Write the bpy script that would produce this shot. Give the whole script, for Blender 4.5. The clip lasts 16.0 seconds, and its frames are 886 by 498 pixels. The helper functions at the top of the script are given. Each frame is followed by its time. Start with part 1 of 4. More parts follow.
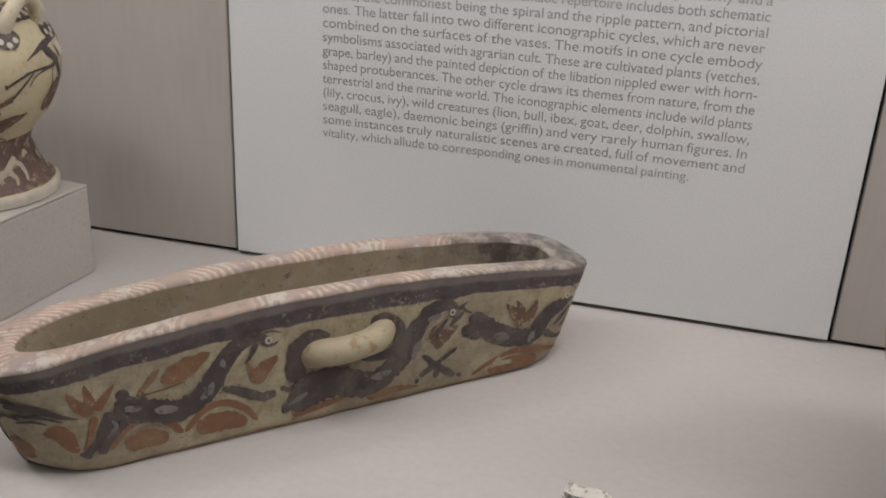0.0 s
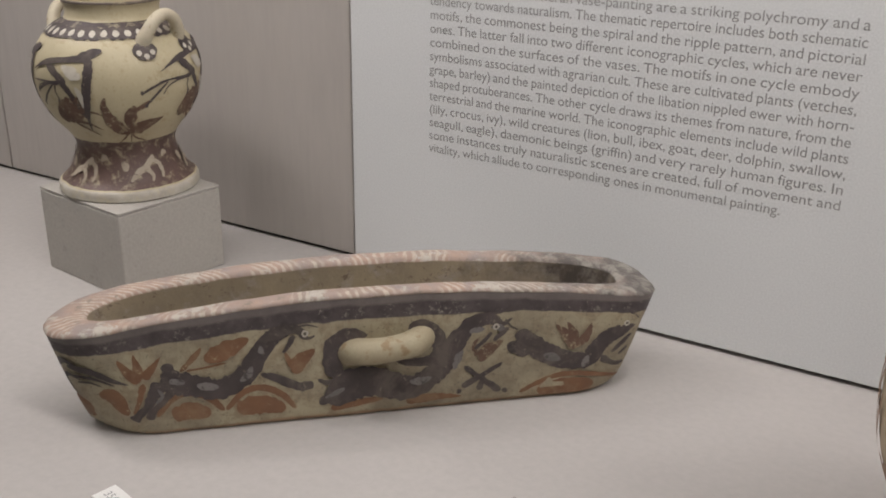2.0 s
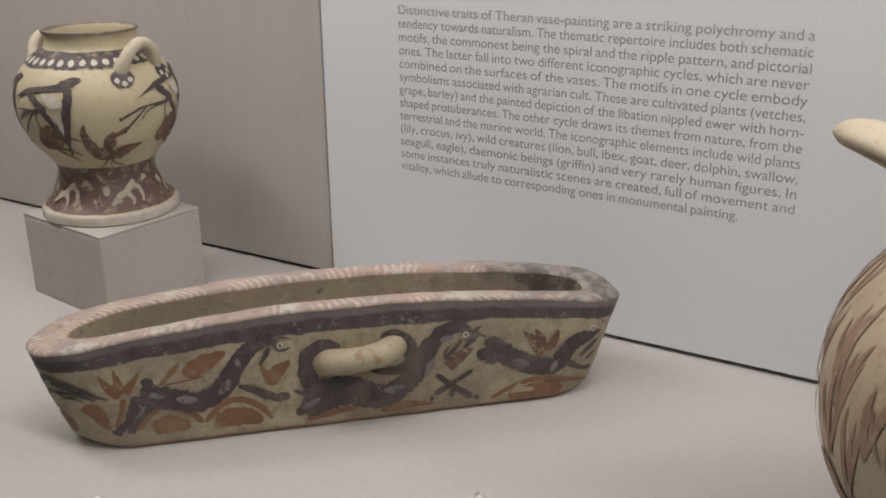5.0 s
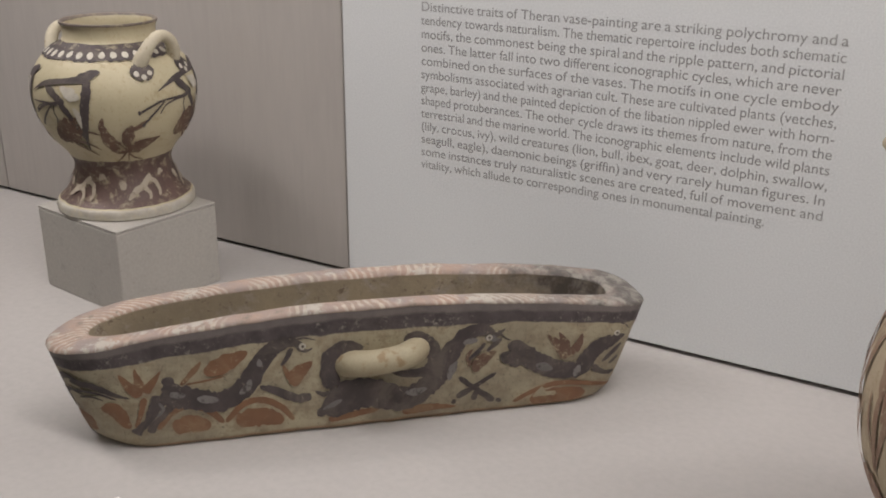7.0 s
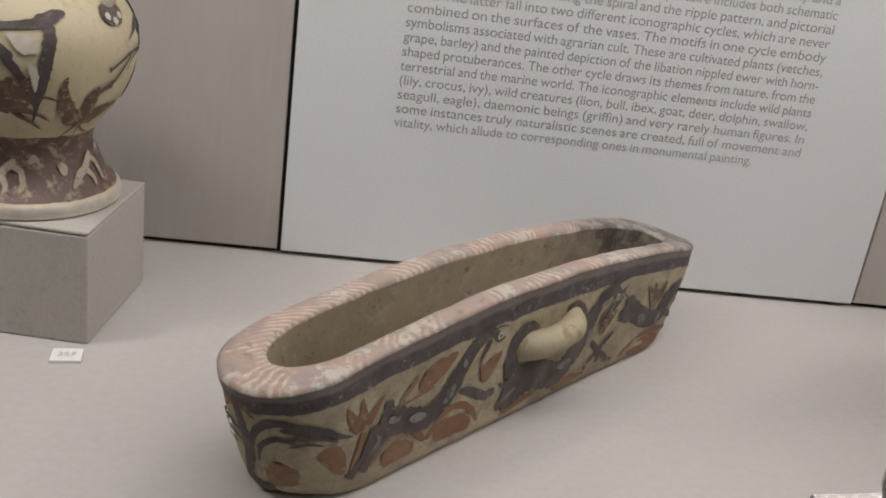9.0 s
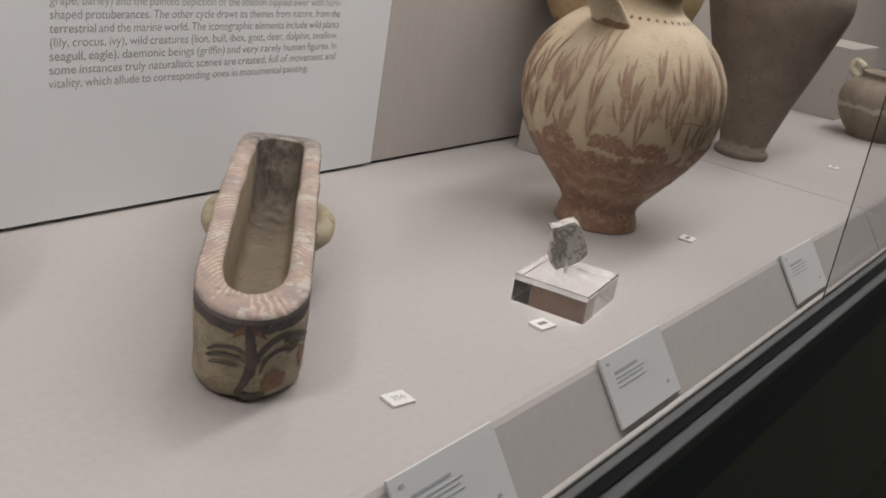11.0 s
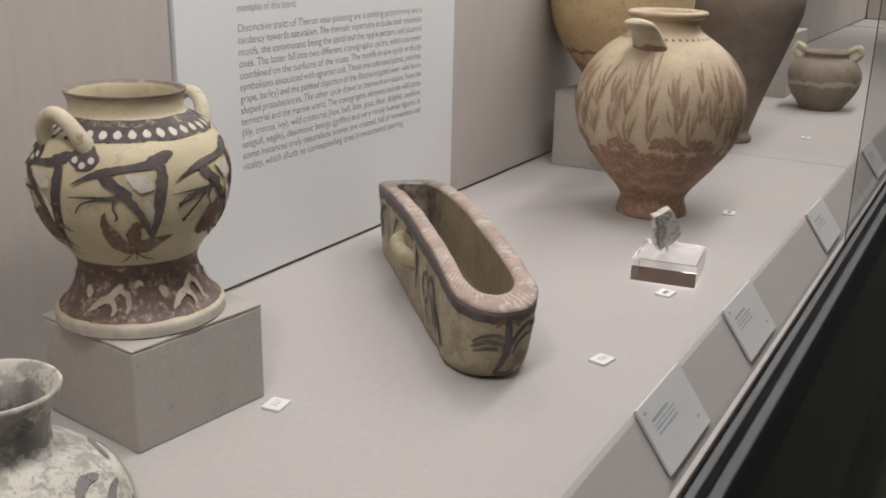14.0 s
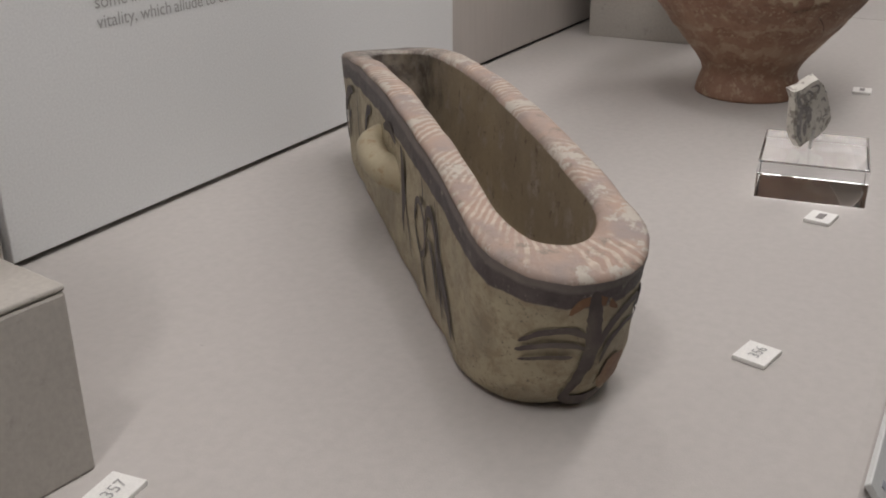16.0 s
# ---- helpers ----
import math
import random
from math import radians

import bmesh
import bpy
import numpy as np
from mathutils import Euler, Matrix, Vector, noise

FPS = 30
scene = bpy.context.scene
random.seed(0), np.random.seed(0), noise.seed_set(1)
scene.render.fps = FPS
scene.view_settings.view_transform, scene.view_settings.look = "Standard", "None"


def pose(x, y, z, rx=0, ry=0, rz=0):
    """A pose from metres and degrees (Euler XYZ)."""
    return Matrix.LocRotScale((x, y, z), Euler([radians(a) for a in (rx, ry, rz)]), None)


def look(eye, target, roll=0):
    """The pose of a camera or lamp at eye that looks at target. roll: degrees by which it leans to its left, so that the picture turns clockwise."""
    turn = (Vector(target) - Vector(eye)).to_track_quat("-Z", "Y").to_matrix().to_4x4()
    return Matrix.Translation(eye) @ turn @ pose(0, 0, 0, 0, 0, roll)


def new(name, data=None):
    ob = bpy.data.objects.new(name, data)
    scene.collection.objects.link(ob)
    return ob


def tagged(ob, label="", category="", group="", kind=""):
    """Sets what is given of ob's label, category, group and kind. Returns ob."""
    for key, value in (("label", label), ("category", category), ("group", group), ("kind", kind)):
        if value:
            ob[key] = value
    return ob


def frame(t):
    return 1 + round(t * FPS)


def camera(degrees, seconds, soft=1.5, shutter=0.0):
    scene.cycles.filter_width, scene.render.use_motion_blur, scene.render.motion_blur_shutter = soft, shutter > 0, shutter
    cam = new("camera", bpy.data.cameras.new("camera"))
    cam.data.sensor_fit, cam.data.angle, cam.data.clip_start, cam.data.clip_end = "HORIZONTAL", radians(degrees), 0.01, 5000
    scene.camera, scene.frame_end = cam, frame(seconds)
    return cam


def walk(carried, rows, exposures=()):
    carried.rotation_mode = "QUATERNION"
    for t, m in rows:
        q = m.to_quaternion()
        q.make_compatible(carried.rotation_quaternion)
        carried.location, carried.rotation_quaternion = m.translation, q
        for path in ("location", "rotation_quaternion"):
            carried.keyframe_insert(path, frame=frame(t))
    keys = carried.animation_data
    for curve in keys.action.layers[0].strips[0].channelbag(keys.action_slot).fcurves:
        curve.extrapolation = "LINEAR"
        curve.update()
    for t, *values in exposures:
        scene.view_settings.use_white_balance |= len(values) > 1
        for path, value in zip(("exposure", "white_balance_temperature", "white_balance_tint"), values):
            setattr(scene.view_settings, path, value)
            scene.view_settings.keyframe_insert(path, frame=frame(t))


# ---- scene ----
cam = camera(48.5, 16.0, soft=1.9)
PATH = [
    (0, (-0.1834, -1.0322, 0.4944), (-0.4700, 0.1298, -0.0130), 2.82),
    (0.5, (-0.1797, -1.0627, 0.4995), (-0.4915, 0.1026, 0.0150), 3.48),
    (1, (-0.1311, -1.0840, 0.5081), (-0.4250, 0.0984, 0.0546), 6.14),
    (1.5, (0.0011, -1.0042, 0.4972), (-0.4960, 0.0963, 0.0158), 2.82),
    (2, (0.0164, -0.9733, 0.4927), (-0.6054, 0.0621, 0.0118), 0.86),
    (2.5, (0.0250, -0.9678, 0.4941), (-0.6046, 0.0635, 0.0145), 0.65),
    (3, (0.0426, -0.9623, 0.4919), (-0.5892, 0.0680, 0.0131), -0.23),
    (3.5, (0.0465, -0.9713, 0.4951), (-0.5825, 0.0645, 0.0246), -0.62),
    (4, (0.0501, -0.9756, 0.4951), (-0.5730, 0.0653, 0.0280), -0.76),
    (4.2, (0.0605, -0.9839, 0.4914), (-0.5646, 0.0605, 0.0348), -0.93),
    (6.5, (0.0376, -0.9936, 0.4983), (-0.5734, 0.0602, 0.0444), 0.59),
    (7, (0.0250, -0.9935, 0.4979), (-0.5902, 0.0551, 0.0376), 0.47),
    (7.5, (-0.1076, -1.0504, 0.4929), (-0.6496, 0.0376, 0.0322), 2.76),
    (8, (-0.2551, -1.1207, 0.4945), (-0.5452, 0.0532, 0.0171), 4.21),
    (8.2, (-0.3189, -1.0983, 0.4526), (-0.5427, 0.0939, -0.0149), 5.59),
    (10.3, (-1.0664, -1.0366, 0.4354), (-0.2577, -0.1378, -0.0422), 9.54),
    (10.5, (-1.0912, -1.0219, 0.4350), (-0.2162, -0.1798, -0.0287), 10.29),
    (11, (-1.2105, -1.0042, 0.4472), (-0.2027, -0.3148, 0.0009), 9.38),
    (11.5, (-1.3661, -1.0038, 0.4588), (-0.2630, -0.4634, 0.0333), 7.24),
    (12, (-1.4545, -0.9875, 0.4656), (-0.3098, -0.5198, 0.0644), 7.92),
    (12.5, (-1.5198, -0.9591, 0.4828), (-0.3761, -0.4834, 0.0884), 8.42),
    (13, (-1.5350, -0.9320, 0.4790), (-0.4113, -0.4093, 0.0862), 4.95),
    (13.5, (-1.5695, -0.9206, 0.4865), (-0.4759, -0.3447, 0.0836), 3.39),
    (14, (-1.5938, -0.9053, 0.4867), (-0.5204, -0.2910, 0.0862), 1.26),
    (14.5, (-1.5888, -0.9115, 0.4890), (-0.5192, -0.2934, 0.0841), 0.26),
    (15, (-1.3971, -0.7966, 0.4117), (-0.3370, -0.1789, -0.0181), -0.21),
    (15.5, (-1.2400, -0.6986, 0.3499), (-0.1942, -0.0879, -0.1226), -0.68),
    (16, (-1.1337, -0.6334, 0.3114), (-0.0950, -0.0433, -0.2014), -0.40),
]
walk(cam, [(t, look(eye, target, roll)) for t, eye, target, roll in PATH],
     exposures=[(t, stops, 6420, 13) for t, stops in ((0.0, -0.43), (2.0, -0.38), (11.5, -0.37), (12.2, -0.12), (12.8, -0.12), (13.4, -0.20), (14.4, -0.22), (15.0, -0.32), (15.5, -0.44), (16.0, -0.56))])

# ---- light: a dim room, lit display cases ----
world = bpy.data.worlds.new("dim_room")
scene.world = world
world.use_nodes = True
world.node_tree.nodes["Background"].inputs[0].default_value = (1.0, 0.93, 0.85, 1)
world.node_tree.nodes["Background"].inputs[1].default_value = 0.03


def area_lamp(name, at, target, sx, sy, watts, colour):
    lamp = bpy.data.lights.new(name, "AREA")
    lamp.shape, lamp.size, lamp.size_y, lamp.energy, lamp.color = "RECTANGLE", sx, sy, watts, colour
    ob = new(name, lamp)
    ob.matrix_world = look(at, target)
    return ob


def spot_lamp(name, at, target, watts, colour, cone=75, soft=0.03):
    lamp = bpy.data.lights.new(name, "SPOT")
    lamp.energy, lamp.color, lamp.spot_size, lamp.spot_blend, lamp.shadow_soft_size = watts, colour, radians(cone), 0.9, soft
    ob = new(name, lamp)
    ob.matrix_world = look(at, target)
    return ob


WARM = (1.0, 0.955, 0.915)
area_lamp("case_strip_light", (0.3, -0.60, 1.24), (0.3, -0.02, 0.25), 4.6, 0.16, 38, WARM)
spot_lamp("case_spot", (0.80, -0.46, 1.25), (-0.05, -0.32, 0), 8, WARM)
spot_lamp("case_spot", (-0.05, -0.06, 1.25), (-0.52, -0.42, 0), 9.5, WARM)
spot_lamp("case_spot", (-1.45, -0.50, 1.25), (-0.90, -0.25, 0.1), 15, WARM)
area_lamp("far_case_strip_light", (5.05, -1.6, 1.27), (5.05, -1.6, 0), 0.4, 3.0, 36, WARM)
# unseen fill, added only to lift the dark case base and room floor
area_lamp("room_fill_light", (1.8, -2.4, 2.28), (1.8, -2.4, 0), 5.0, 0.8, 26, (1.0, 1.0, 0.90))


# ---- materials ----
def nodes_of(name):
    m = bpy.data.materials.new(name)
    m.use_nodes = True
    t = m.node_tree
    return m, t, t.nodes["Principled BSDF"]


def noise_node(t, scale, detail=4, rough=0.55, vec=None, distort=0.0):
    n = t.nodes.new("ShaderNodeTexNoise")
    n.inputs["Scale"].default_value, n.inputs["Detail"].default_value = scale, detail
    n.inputs["Roughness"].default_value, n.inputs["Distortion"].default_value = rough, distort
    if vec is None:
        c = t.nodes.new("ShaderNodeTexCoord")
        vec = c.outputs["Object"]
    t.links.new(vec, n.inputs["Vector"])
    return n.outputs["Fac"]


def ramp(t, fac, stops):
    r = t.nodes.new("ShaderNodeValToRGB")
    els = r.color_ramp.elements
    while len(els) < len(stops):
        els.new(0.5)
    for e, (p, c) in zip(els, stops):
        e.position = p
        e.color = (*c, 1) if len(c) == 3 else c
    t.links.new(fac, r.inputs[0])
    return r.outputs[0]


def mix(t, fac, a, b):
    m = t.nodes.new("ShaderNodeMix")
    m.data_type = "RGBA"
    for v, i in ((fac, 0), (a, 6), (b, 7)):
        if hasattr(v, "is_output"):
            t.links.new(v, m.inputs[i])
        else:
            m.inputs[i].default_value = v if i == 0 else (*v, 1)
    return m.outputs[2]


def math_node(t, op, a, b):
    m = t.nodes.new("ShaderNodeMath")
    m.operation = op
    for i, v in enumerate((a, b)):
        if hasattr(v, "is_output"):
            t.links.new(v, m.inputs[i])
        else:
            m.inputs[i].default_value = v
    return m.outputs[0]


def bump(t, p, height, strength=0.3, distance=0.001):
    b = t.nodes.new("ShaderNodeBump")
    b.inputs["Strength"].default_value, b.inputs["Distance"].default_value = strength, distance
    t.links.new(height, b.inputs["Height"])
    t.links.new(b.outputs[0], p.inputs["Normal"])


def step_mask(t, v, lo, hi):
    return ramp(t, v, [(lo, (0, 0, 0)), (hi, (1, 1, 1))])


def surface(name, a, b, rough=0.7, coarse=6.0, fine=300.0, bumps=0.25, depth=0.0006, spots=None, gloss=0.5, metal=0.0):
    """Two tones mottled at a coarse and a fine scale, with a fine relief, and specks of a third tone."""
    m, t, p = nodes_of(name)
    c = mix(t, step_mask(t, noise_node(t, coarse), 0.33, 0.67), a, b)
    f = noise_node(t, fine, 3)
    c = mix(t, step_mask(t, f, 0.3, 0.75), c, mix(t, 0.55, c, tuple(0.75 * v for v in a)))
    if spots:
        c = mix(t, step_mask(t, noise_node(t, spots[1], 5, 0.65), spots[2] - 0.10, spots[2] - 0.03), c, spots[0])
    t.links.new(c, p.inputs["Base Color"])
    p.inputs["Roughness"].default_value, p.inputs["Specular IOR Level"].default_value = rough, gloss
    p.inputs["Metallic"].default_value = metal
    bump(t, p, f, bumps, depth)
    return m


def woven(name, a, b, pitch=900.0, rough=0.85):
    """Cloth-covered board: a fine weave, with soft streaks."""
    m, t, p = nodes_of(name)
    c = t.nodes.new("ShaderNodeTexCoord")
    mp = t.nodes.new("ShaderNodeMapping")
    mp.inputs["Scale"].default_value = (1.0, 1.0, 0.12)
    t.links.new(c.outputs["Object"], mp.inputs["Vector"])
    streak = noise_node(t, 120, 3, 0.6, mp.outputs[0])
    weave = noise_node(t, pitch, 2)
    cloud = noise_node(t, 3.0, 4)
    col = mix(t, step_mask(t, cloud, 0.3, 0.7), a, b)
    col = mix(t, step_mask(t, streak, 0.35, 0.7), col, mix(t, 0.5, col, tuple(0.86 * v for v in a)))
    col = mix(t, step_mask(t, noise_node(t, 45, 6, 0.7), 0.70, 0.74), col, tuple(0.80 * v for v in a))
    t.links.new(col, p.inputs["Base Color"])
    p.inputs["Roughness"].default_value, p.inputs["Specular IOR Level"].default_value = rough, 0.2
    bump(t, p, weave, 0.35, 0.0004)
    return m


def paint(name, a, b, under, wear=0.60):
    """Slip paint on clay, worn through to the ground in places."""
    m, t, p = nodes_of(name)
    c = mix(t, step_mask(t, noise_node(t, 45, 4), 0.3, 0.7), a, b)
    c = mix(t, step_mask(t, noise_node(t, 150, 7, 0.8), wear - 0.07, wear), c, under)
    c = mix(t, step_mask(t, noise_node(t, 26, 5, 0.7, distort=0.6), 0.50, 0.62), c, mix(t, 0.25, c, under))
    t.links.new(c, p.inputs["Base Color"])
    p.inputs["Roughness"].default_value, p.inputs["Specular IOR Level"].default_value = 0.62, 0.35
    bump(t, p, noise_node(t, 350, 3), 0.25, 0.0005)
    return m


CREAM, CREAM2 = (0.44, 0.385, 0.265), (0.36, 0.30, 0.20)
M_DECK = woven("pale_deck_cloth", (0.47, 0.445, 0.422), (0.445, 0.42, 0.40))
M_WALL = woven("taupe_wall_cloth", (0.44, 0.405, 0.375), (0.41, 0.38, 0.35))
M_PANEL = surface("pale_grey_panel_paint", (0.70, 0.71, 0.71), (0.68, 0.69, 0.69), 0.5, 2.0, 500, 0.05, 0.0002)
M_GAP = surface("black_gap", (0.012, 0.011, 0.010), (0.02, 0.018, 0.016), 0.8)
M_INK = surface("grey_ink", (0.33, 0.33, 0.325), (0.39, 0.385, 0.38), 0.7, 300)
M_PLINTH = surface("grey_plinth_paint", (0.45, 0.425, 0.385), (0.41, 0.385, 0.35), 0.8, 9, 260, 0.4, 0.0008, ((0.35, 0.33, 0.30), 75, 0.71), 0.2)
M_DARK = paint("dark_slip", (0.055, 0.044, 0.044), (0.100, 0.080, 0.077), (0.27, 0.23, 0.18), 0.67)
M_RED = paint("rust_slip", (0.235, 0.125, 0.068), (0.17, 0.088, 0.052), (0.36, 0.29, 0.18), 0.66)
M_BROWN = paint("brown_slip", (0.115, 0.068, 0.050), (0.165, 0.098, 0.070), (0.38, 0.32, 0.21), 0.615)
M_PALE = paint("white_slip", (0.60, 0.56, 0.48), (0.50, 0.46, 0.39), (0.30, 0.25, 0.20), 0.66)
M_GREYPALE = paint("grey_wash", (0.24, 0.22, 0.21), (0.17, 0.155, 0.15), (0.07, 0.06, 0.055), 0.60)
M_DULL = paint("dull_pink_slip", (0.44, 0.38, 0.30), (0.35, 0.29, 0.22), (0.14, 0.095, 0.075), 0.64)
M_CREAM = surface("cream_slip_clay", CREAM, CREAM2, 0.6, 26, 420, 0.3, 0.0006, ((0.30, 0.22, 0.13), 70, 0.66), 0.35)
M_LUG = surface("chalky_lug_clay", (0.60, 0.54, 0.41), (0.52, 0.46, 0.34), 0.7, 40, 400, 0.35, 0.0007, ((0.36, 0.29, 0.2), 90, 0.68), 0.3)
M_CARD = surface("white_card", (0.80, 0.79, 0.76), (0.77, 0.76, 0.73), 0.6, 30, 700, 0.05)
M_BOARD = surface("label_board", (0.66, 0.67, 0.66), (0.63, 0.64, 0.63), 0.35, 12, 700, 0.03)
M_BOARDINK = surface("label_ink", (0.34, 0.36, 0.40), (0.40, 0.42, 0.46), 0.6, 200)
M_RAIL = surface("dark_rail_paint", (0.085, 0.090, 0.092), (0.10, 0.106, 0.108), 0.5, 8, 900, 0.05, 0.0002, None, 0.4)
M_BASE = surface("dark_green_base_panel", (0.11, 0.118, 0.092), (0.092, 0.10, 0.078), 0.65, 3, 200, 0.1)
M_NAVY = surface("navy_black_band", (0.036, 0.043, 0.060), (0.044, 0.052, 0.070), 0.5, 4, 300, 0.05)
M_FLOOR = surface("dark_stone_floor", (0.078, 0.082, 0.064), (0.060, 0.063, 0.050), 0.85, 2.5, 120, 0.15, 0.0006, None, 0.1)
M_ROOM = surface("dark_room_paint", (0.06, 0.056, 0.05), (0.05, 0.047, 0.042), 0.9, 2, 200, 0.05)
M_STEEL = surface("steel_pin", (0.45, 0.44, 0.42), (0.5, 0.49, 0.47), 0.3, 50, 900, 0.05, 0.0002, None, 0.5, 1.0)


def vessel_mat(name, ground, ground2, bands, stain=(0.30, 0.22, 0.13), rough=0.6, edge=0.010, stains=0.64):
    """Clay ground with painted zones: (low z, high z, colour, colour2) in metres of the thing's own height."""
    m, t, p = nodes_of(name)
    tc = t.nodes.new("ShaderNodeTexCoord")
    xyz = t.nodes.new("ShaderNodeSeparateXYZ")
    t.links.new(tc.outputs["Object"], xyz.inputs[0])
    wob = math_node(t, "MULTIPLY", math_node(t, "SUBTRACT", noise_node(t, 28, 5, 0.6), 0.5), edge * 4)
    z = math_node(t, "ADD", xyz.outputs[2], wob)
    c = mix(t, step_mask(t, noise_node(t, 24, 5), 0.3, 0.7), ground, ground2)
    c = mix(t, step_mask(t, noise_node(t, 60, 7, 0.75), stains - 0.09, stains), c, mix(t, 0.55, c, stain))
    c = mix(t, step_mask(t, noise_node(t, 240, 5, 0.8), 0.57, 0.63), c, mix(t, 0.5, c, stain))
    for lo, hi, a, b in bands:
        inside = math_node(t, "MULTIPLY", math_node(t, "GREATER_THAN", z, lo), math_node(t, "LESS_THAN", z, hi))
        tone = mix(t, step_mask(t, noise_node(t, 30, 5, 0.65), 0.32, 0.68), a, b)
        worn = step_mask(t, noise_node(t, 85, 7, 0.8), 0.52, 0.62)
        tone = mix(t, worn, tone, mix(t, 0.5, tone, ground))
        c = mix(t, inside, c, tone)
    t.links.new(c, p.inputs["Base Color"])
    p.inputs["Roughness"].default_value, p.inputs["Specular IOR Level"].default_value = rough, 0.4
    bump(t, p, noise_node(t, 160, 5, 0.7), 0.35, 0.0012)
    return m


def trough_mat():
    """Outer wall: cream ground, purple-dark band under the rim, faint wash near the foot (by the wall's own height)."""
    m, t, p = nodes_of("trough_wall_clay")
    uv = t.nodes.new("ShaderNodeUVMap")
    sep = t.nodes.new("ShaderNodeSeparateXYZ")
    t.links.new(uv.outputs[0], sep.inputs[0])
    wob = math_node(t, "MULTIPLY", math_node(t, "SUBTRACT", noise_node(t, 30, 4), 0.5), 0.07)
    v = math_node(t, "ADD", sep.outputs[1], wob)
    c = mix(t, step_mask(t, noise_node(t, 20, 5), 0.3, 0.7), CREAM, (0.36, 0.31, 0.215))
    c = mix(t, step_mask(t, noise_node(t, 60, 7, 0.75), 0.48, 0.60), c, (0.30, 0.245, 0.165))
    c = mix(t, step_mask(t, noise_node(t, 12, 5, 0.7), 0.46, 0.60), c, mix(t, 0.45, c, (0.20, 0.17, 0.13)))
    c = mix(t, step_mask(t, noise_node(t, 300, 5, 0.85), 0.575, 0.63), c, (0.17, 0.14, 0.105))
    dark = mix(t, step_mask(t, noise_node(t, 40, 5, 0.7), 0.35, 0.7), (0.062, 0.050, 0.052), (0.12, 0.10, 0.098))
    dark = mix(t, step_mask(t, noise_node(t, 110, 7, 0.85), 0.57, 0.64), dark, (0.27, 0.24, 0.21))
    c = mix(t, step_mask(t, v, 0.80, 0.81), c, dark)
    wash = mix(t, step_mask(t, noise_node(t, 26, 5, 0.7), 0.35, 0.7), (0.15, 0.128, 0.122), (0.22, 0.19, 0.175))
    c = mix(t, step_mask(t, v, 0.905, 0.93), c, wash)
    foot = mix(t, step_mask(t, noise_node(t, 30, 4), 0.45, 0.65), (0.36, 0.24, 0.15), (0.25, 0.16, 0.10))
    c = mix(t, step_mask(t, v, 0.03, 0.05), foot, c)
    t.links.new(c, p.inputs["Base Color"])
    p.inputs["Roughness"].default_value, p.inputs["Specular IOR Level"].default_value = 0.6, 0.35
    bump(t, p, noise_node(t, 90, 7, 0.75), 0.6, 0.0016)
    return m


def far_end(t, lo, hi, ragged):
    """Mask rising towards the trough's +x end, with a ragged edge."""
    tc = t.nodes.new("ShaderNodeTexCoord")
    xyz = t.nodes.new("ShaderNodeSeparateXYZ")
    t.links.new(tc.outputs["Object"], xyz.inputs[0])
    x = math_node(t, "ADD", xyz.outputs[0], math_node(t, "MULTIPLY", math_node(t, "SUBTRACT", noise_node(t, 22, 5, 0.7), 0.5), ragged * 4))
    return step_mask(t, x, lo, hi)


def inside_mat():
    """Inside: worn pinkish clay, mauve-grey below, darker towards the +x end."""
    m, t, p = nodes_of("trough_inside_clay")
    c = mix(t, step_mask(t, noise_node(t, 14, 5, 0.65), 0.35, 0.65), (0.33, 0.27, 0.185), (0.25, 0.205, 0.15))
    c = mix(t, step_mask(t, noise_node(t, 40, 6, 0.75), 0.54, 0.66), c, (0.36, 0.31, 0.26))
    c = mix(t, step_mask(t, noise_node(t, 75, 7, 0.8), 0.57, 0.64), c, (0.16, 0.12, 0.09))
    c = mix(t, far_end(t, 0.10, 0.26, 0.10), c, mix(t, step_mask(t, noise_node(t, 50, 5, 0.7), 0.45, 0.62), (0.075, 0.062, 0.052), (0.19, 0.165, 0.14)))
    t.links.new(c, p.inputs["Base Color"])
    p.inputs["Roughness"].default_value, p.inputs["Specular IOR Level"].default_value = 0.75, 0.25
    bump(t, p, noise_node(t, 90, 6, 0.75), 0.6, 0.0018)
    return m


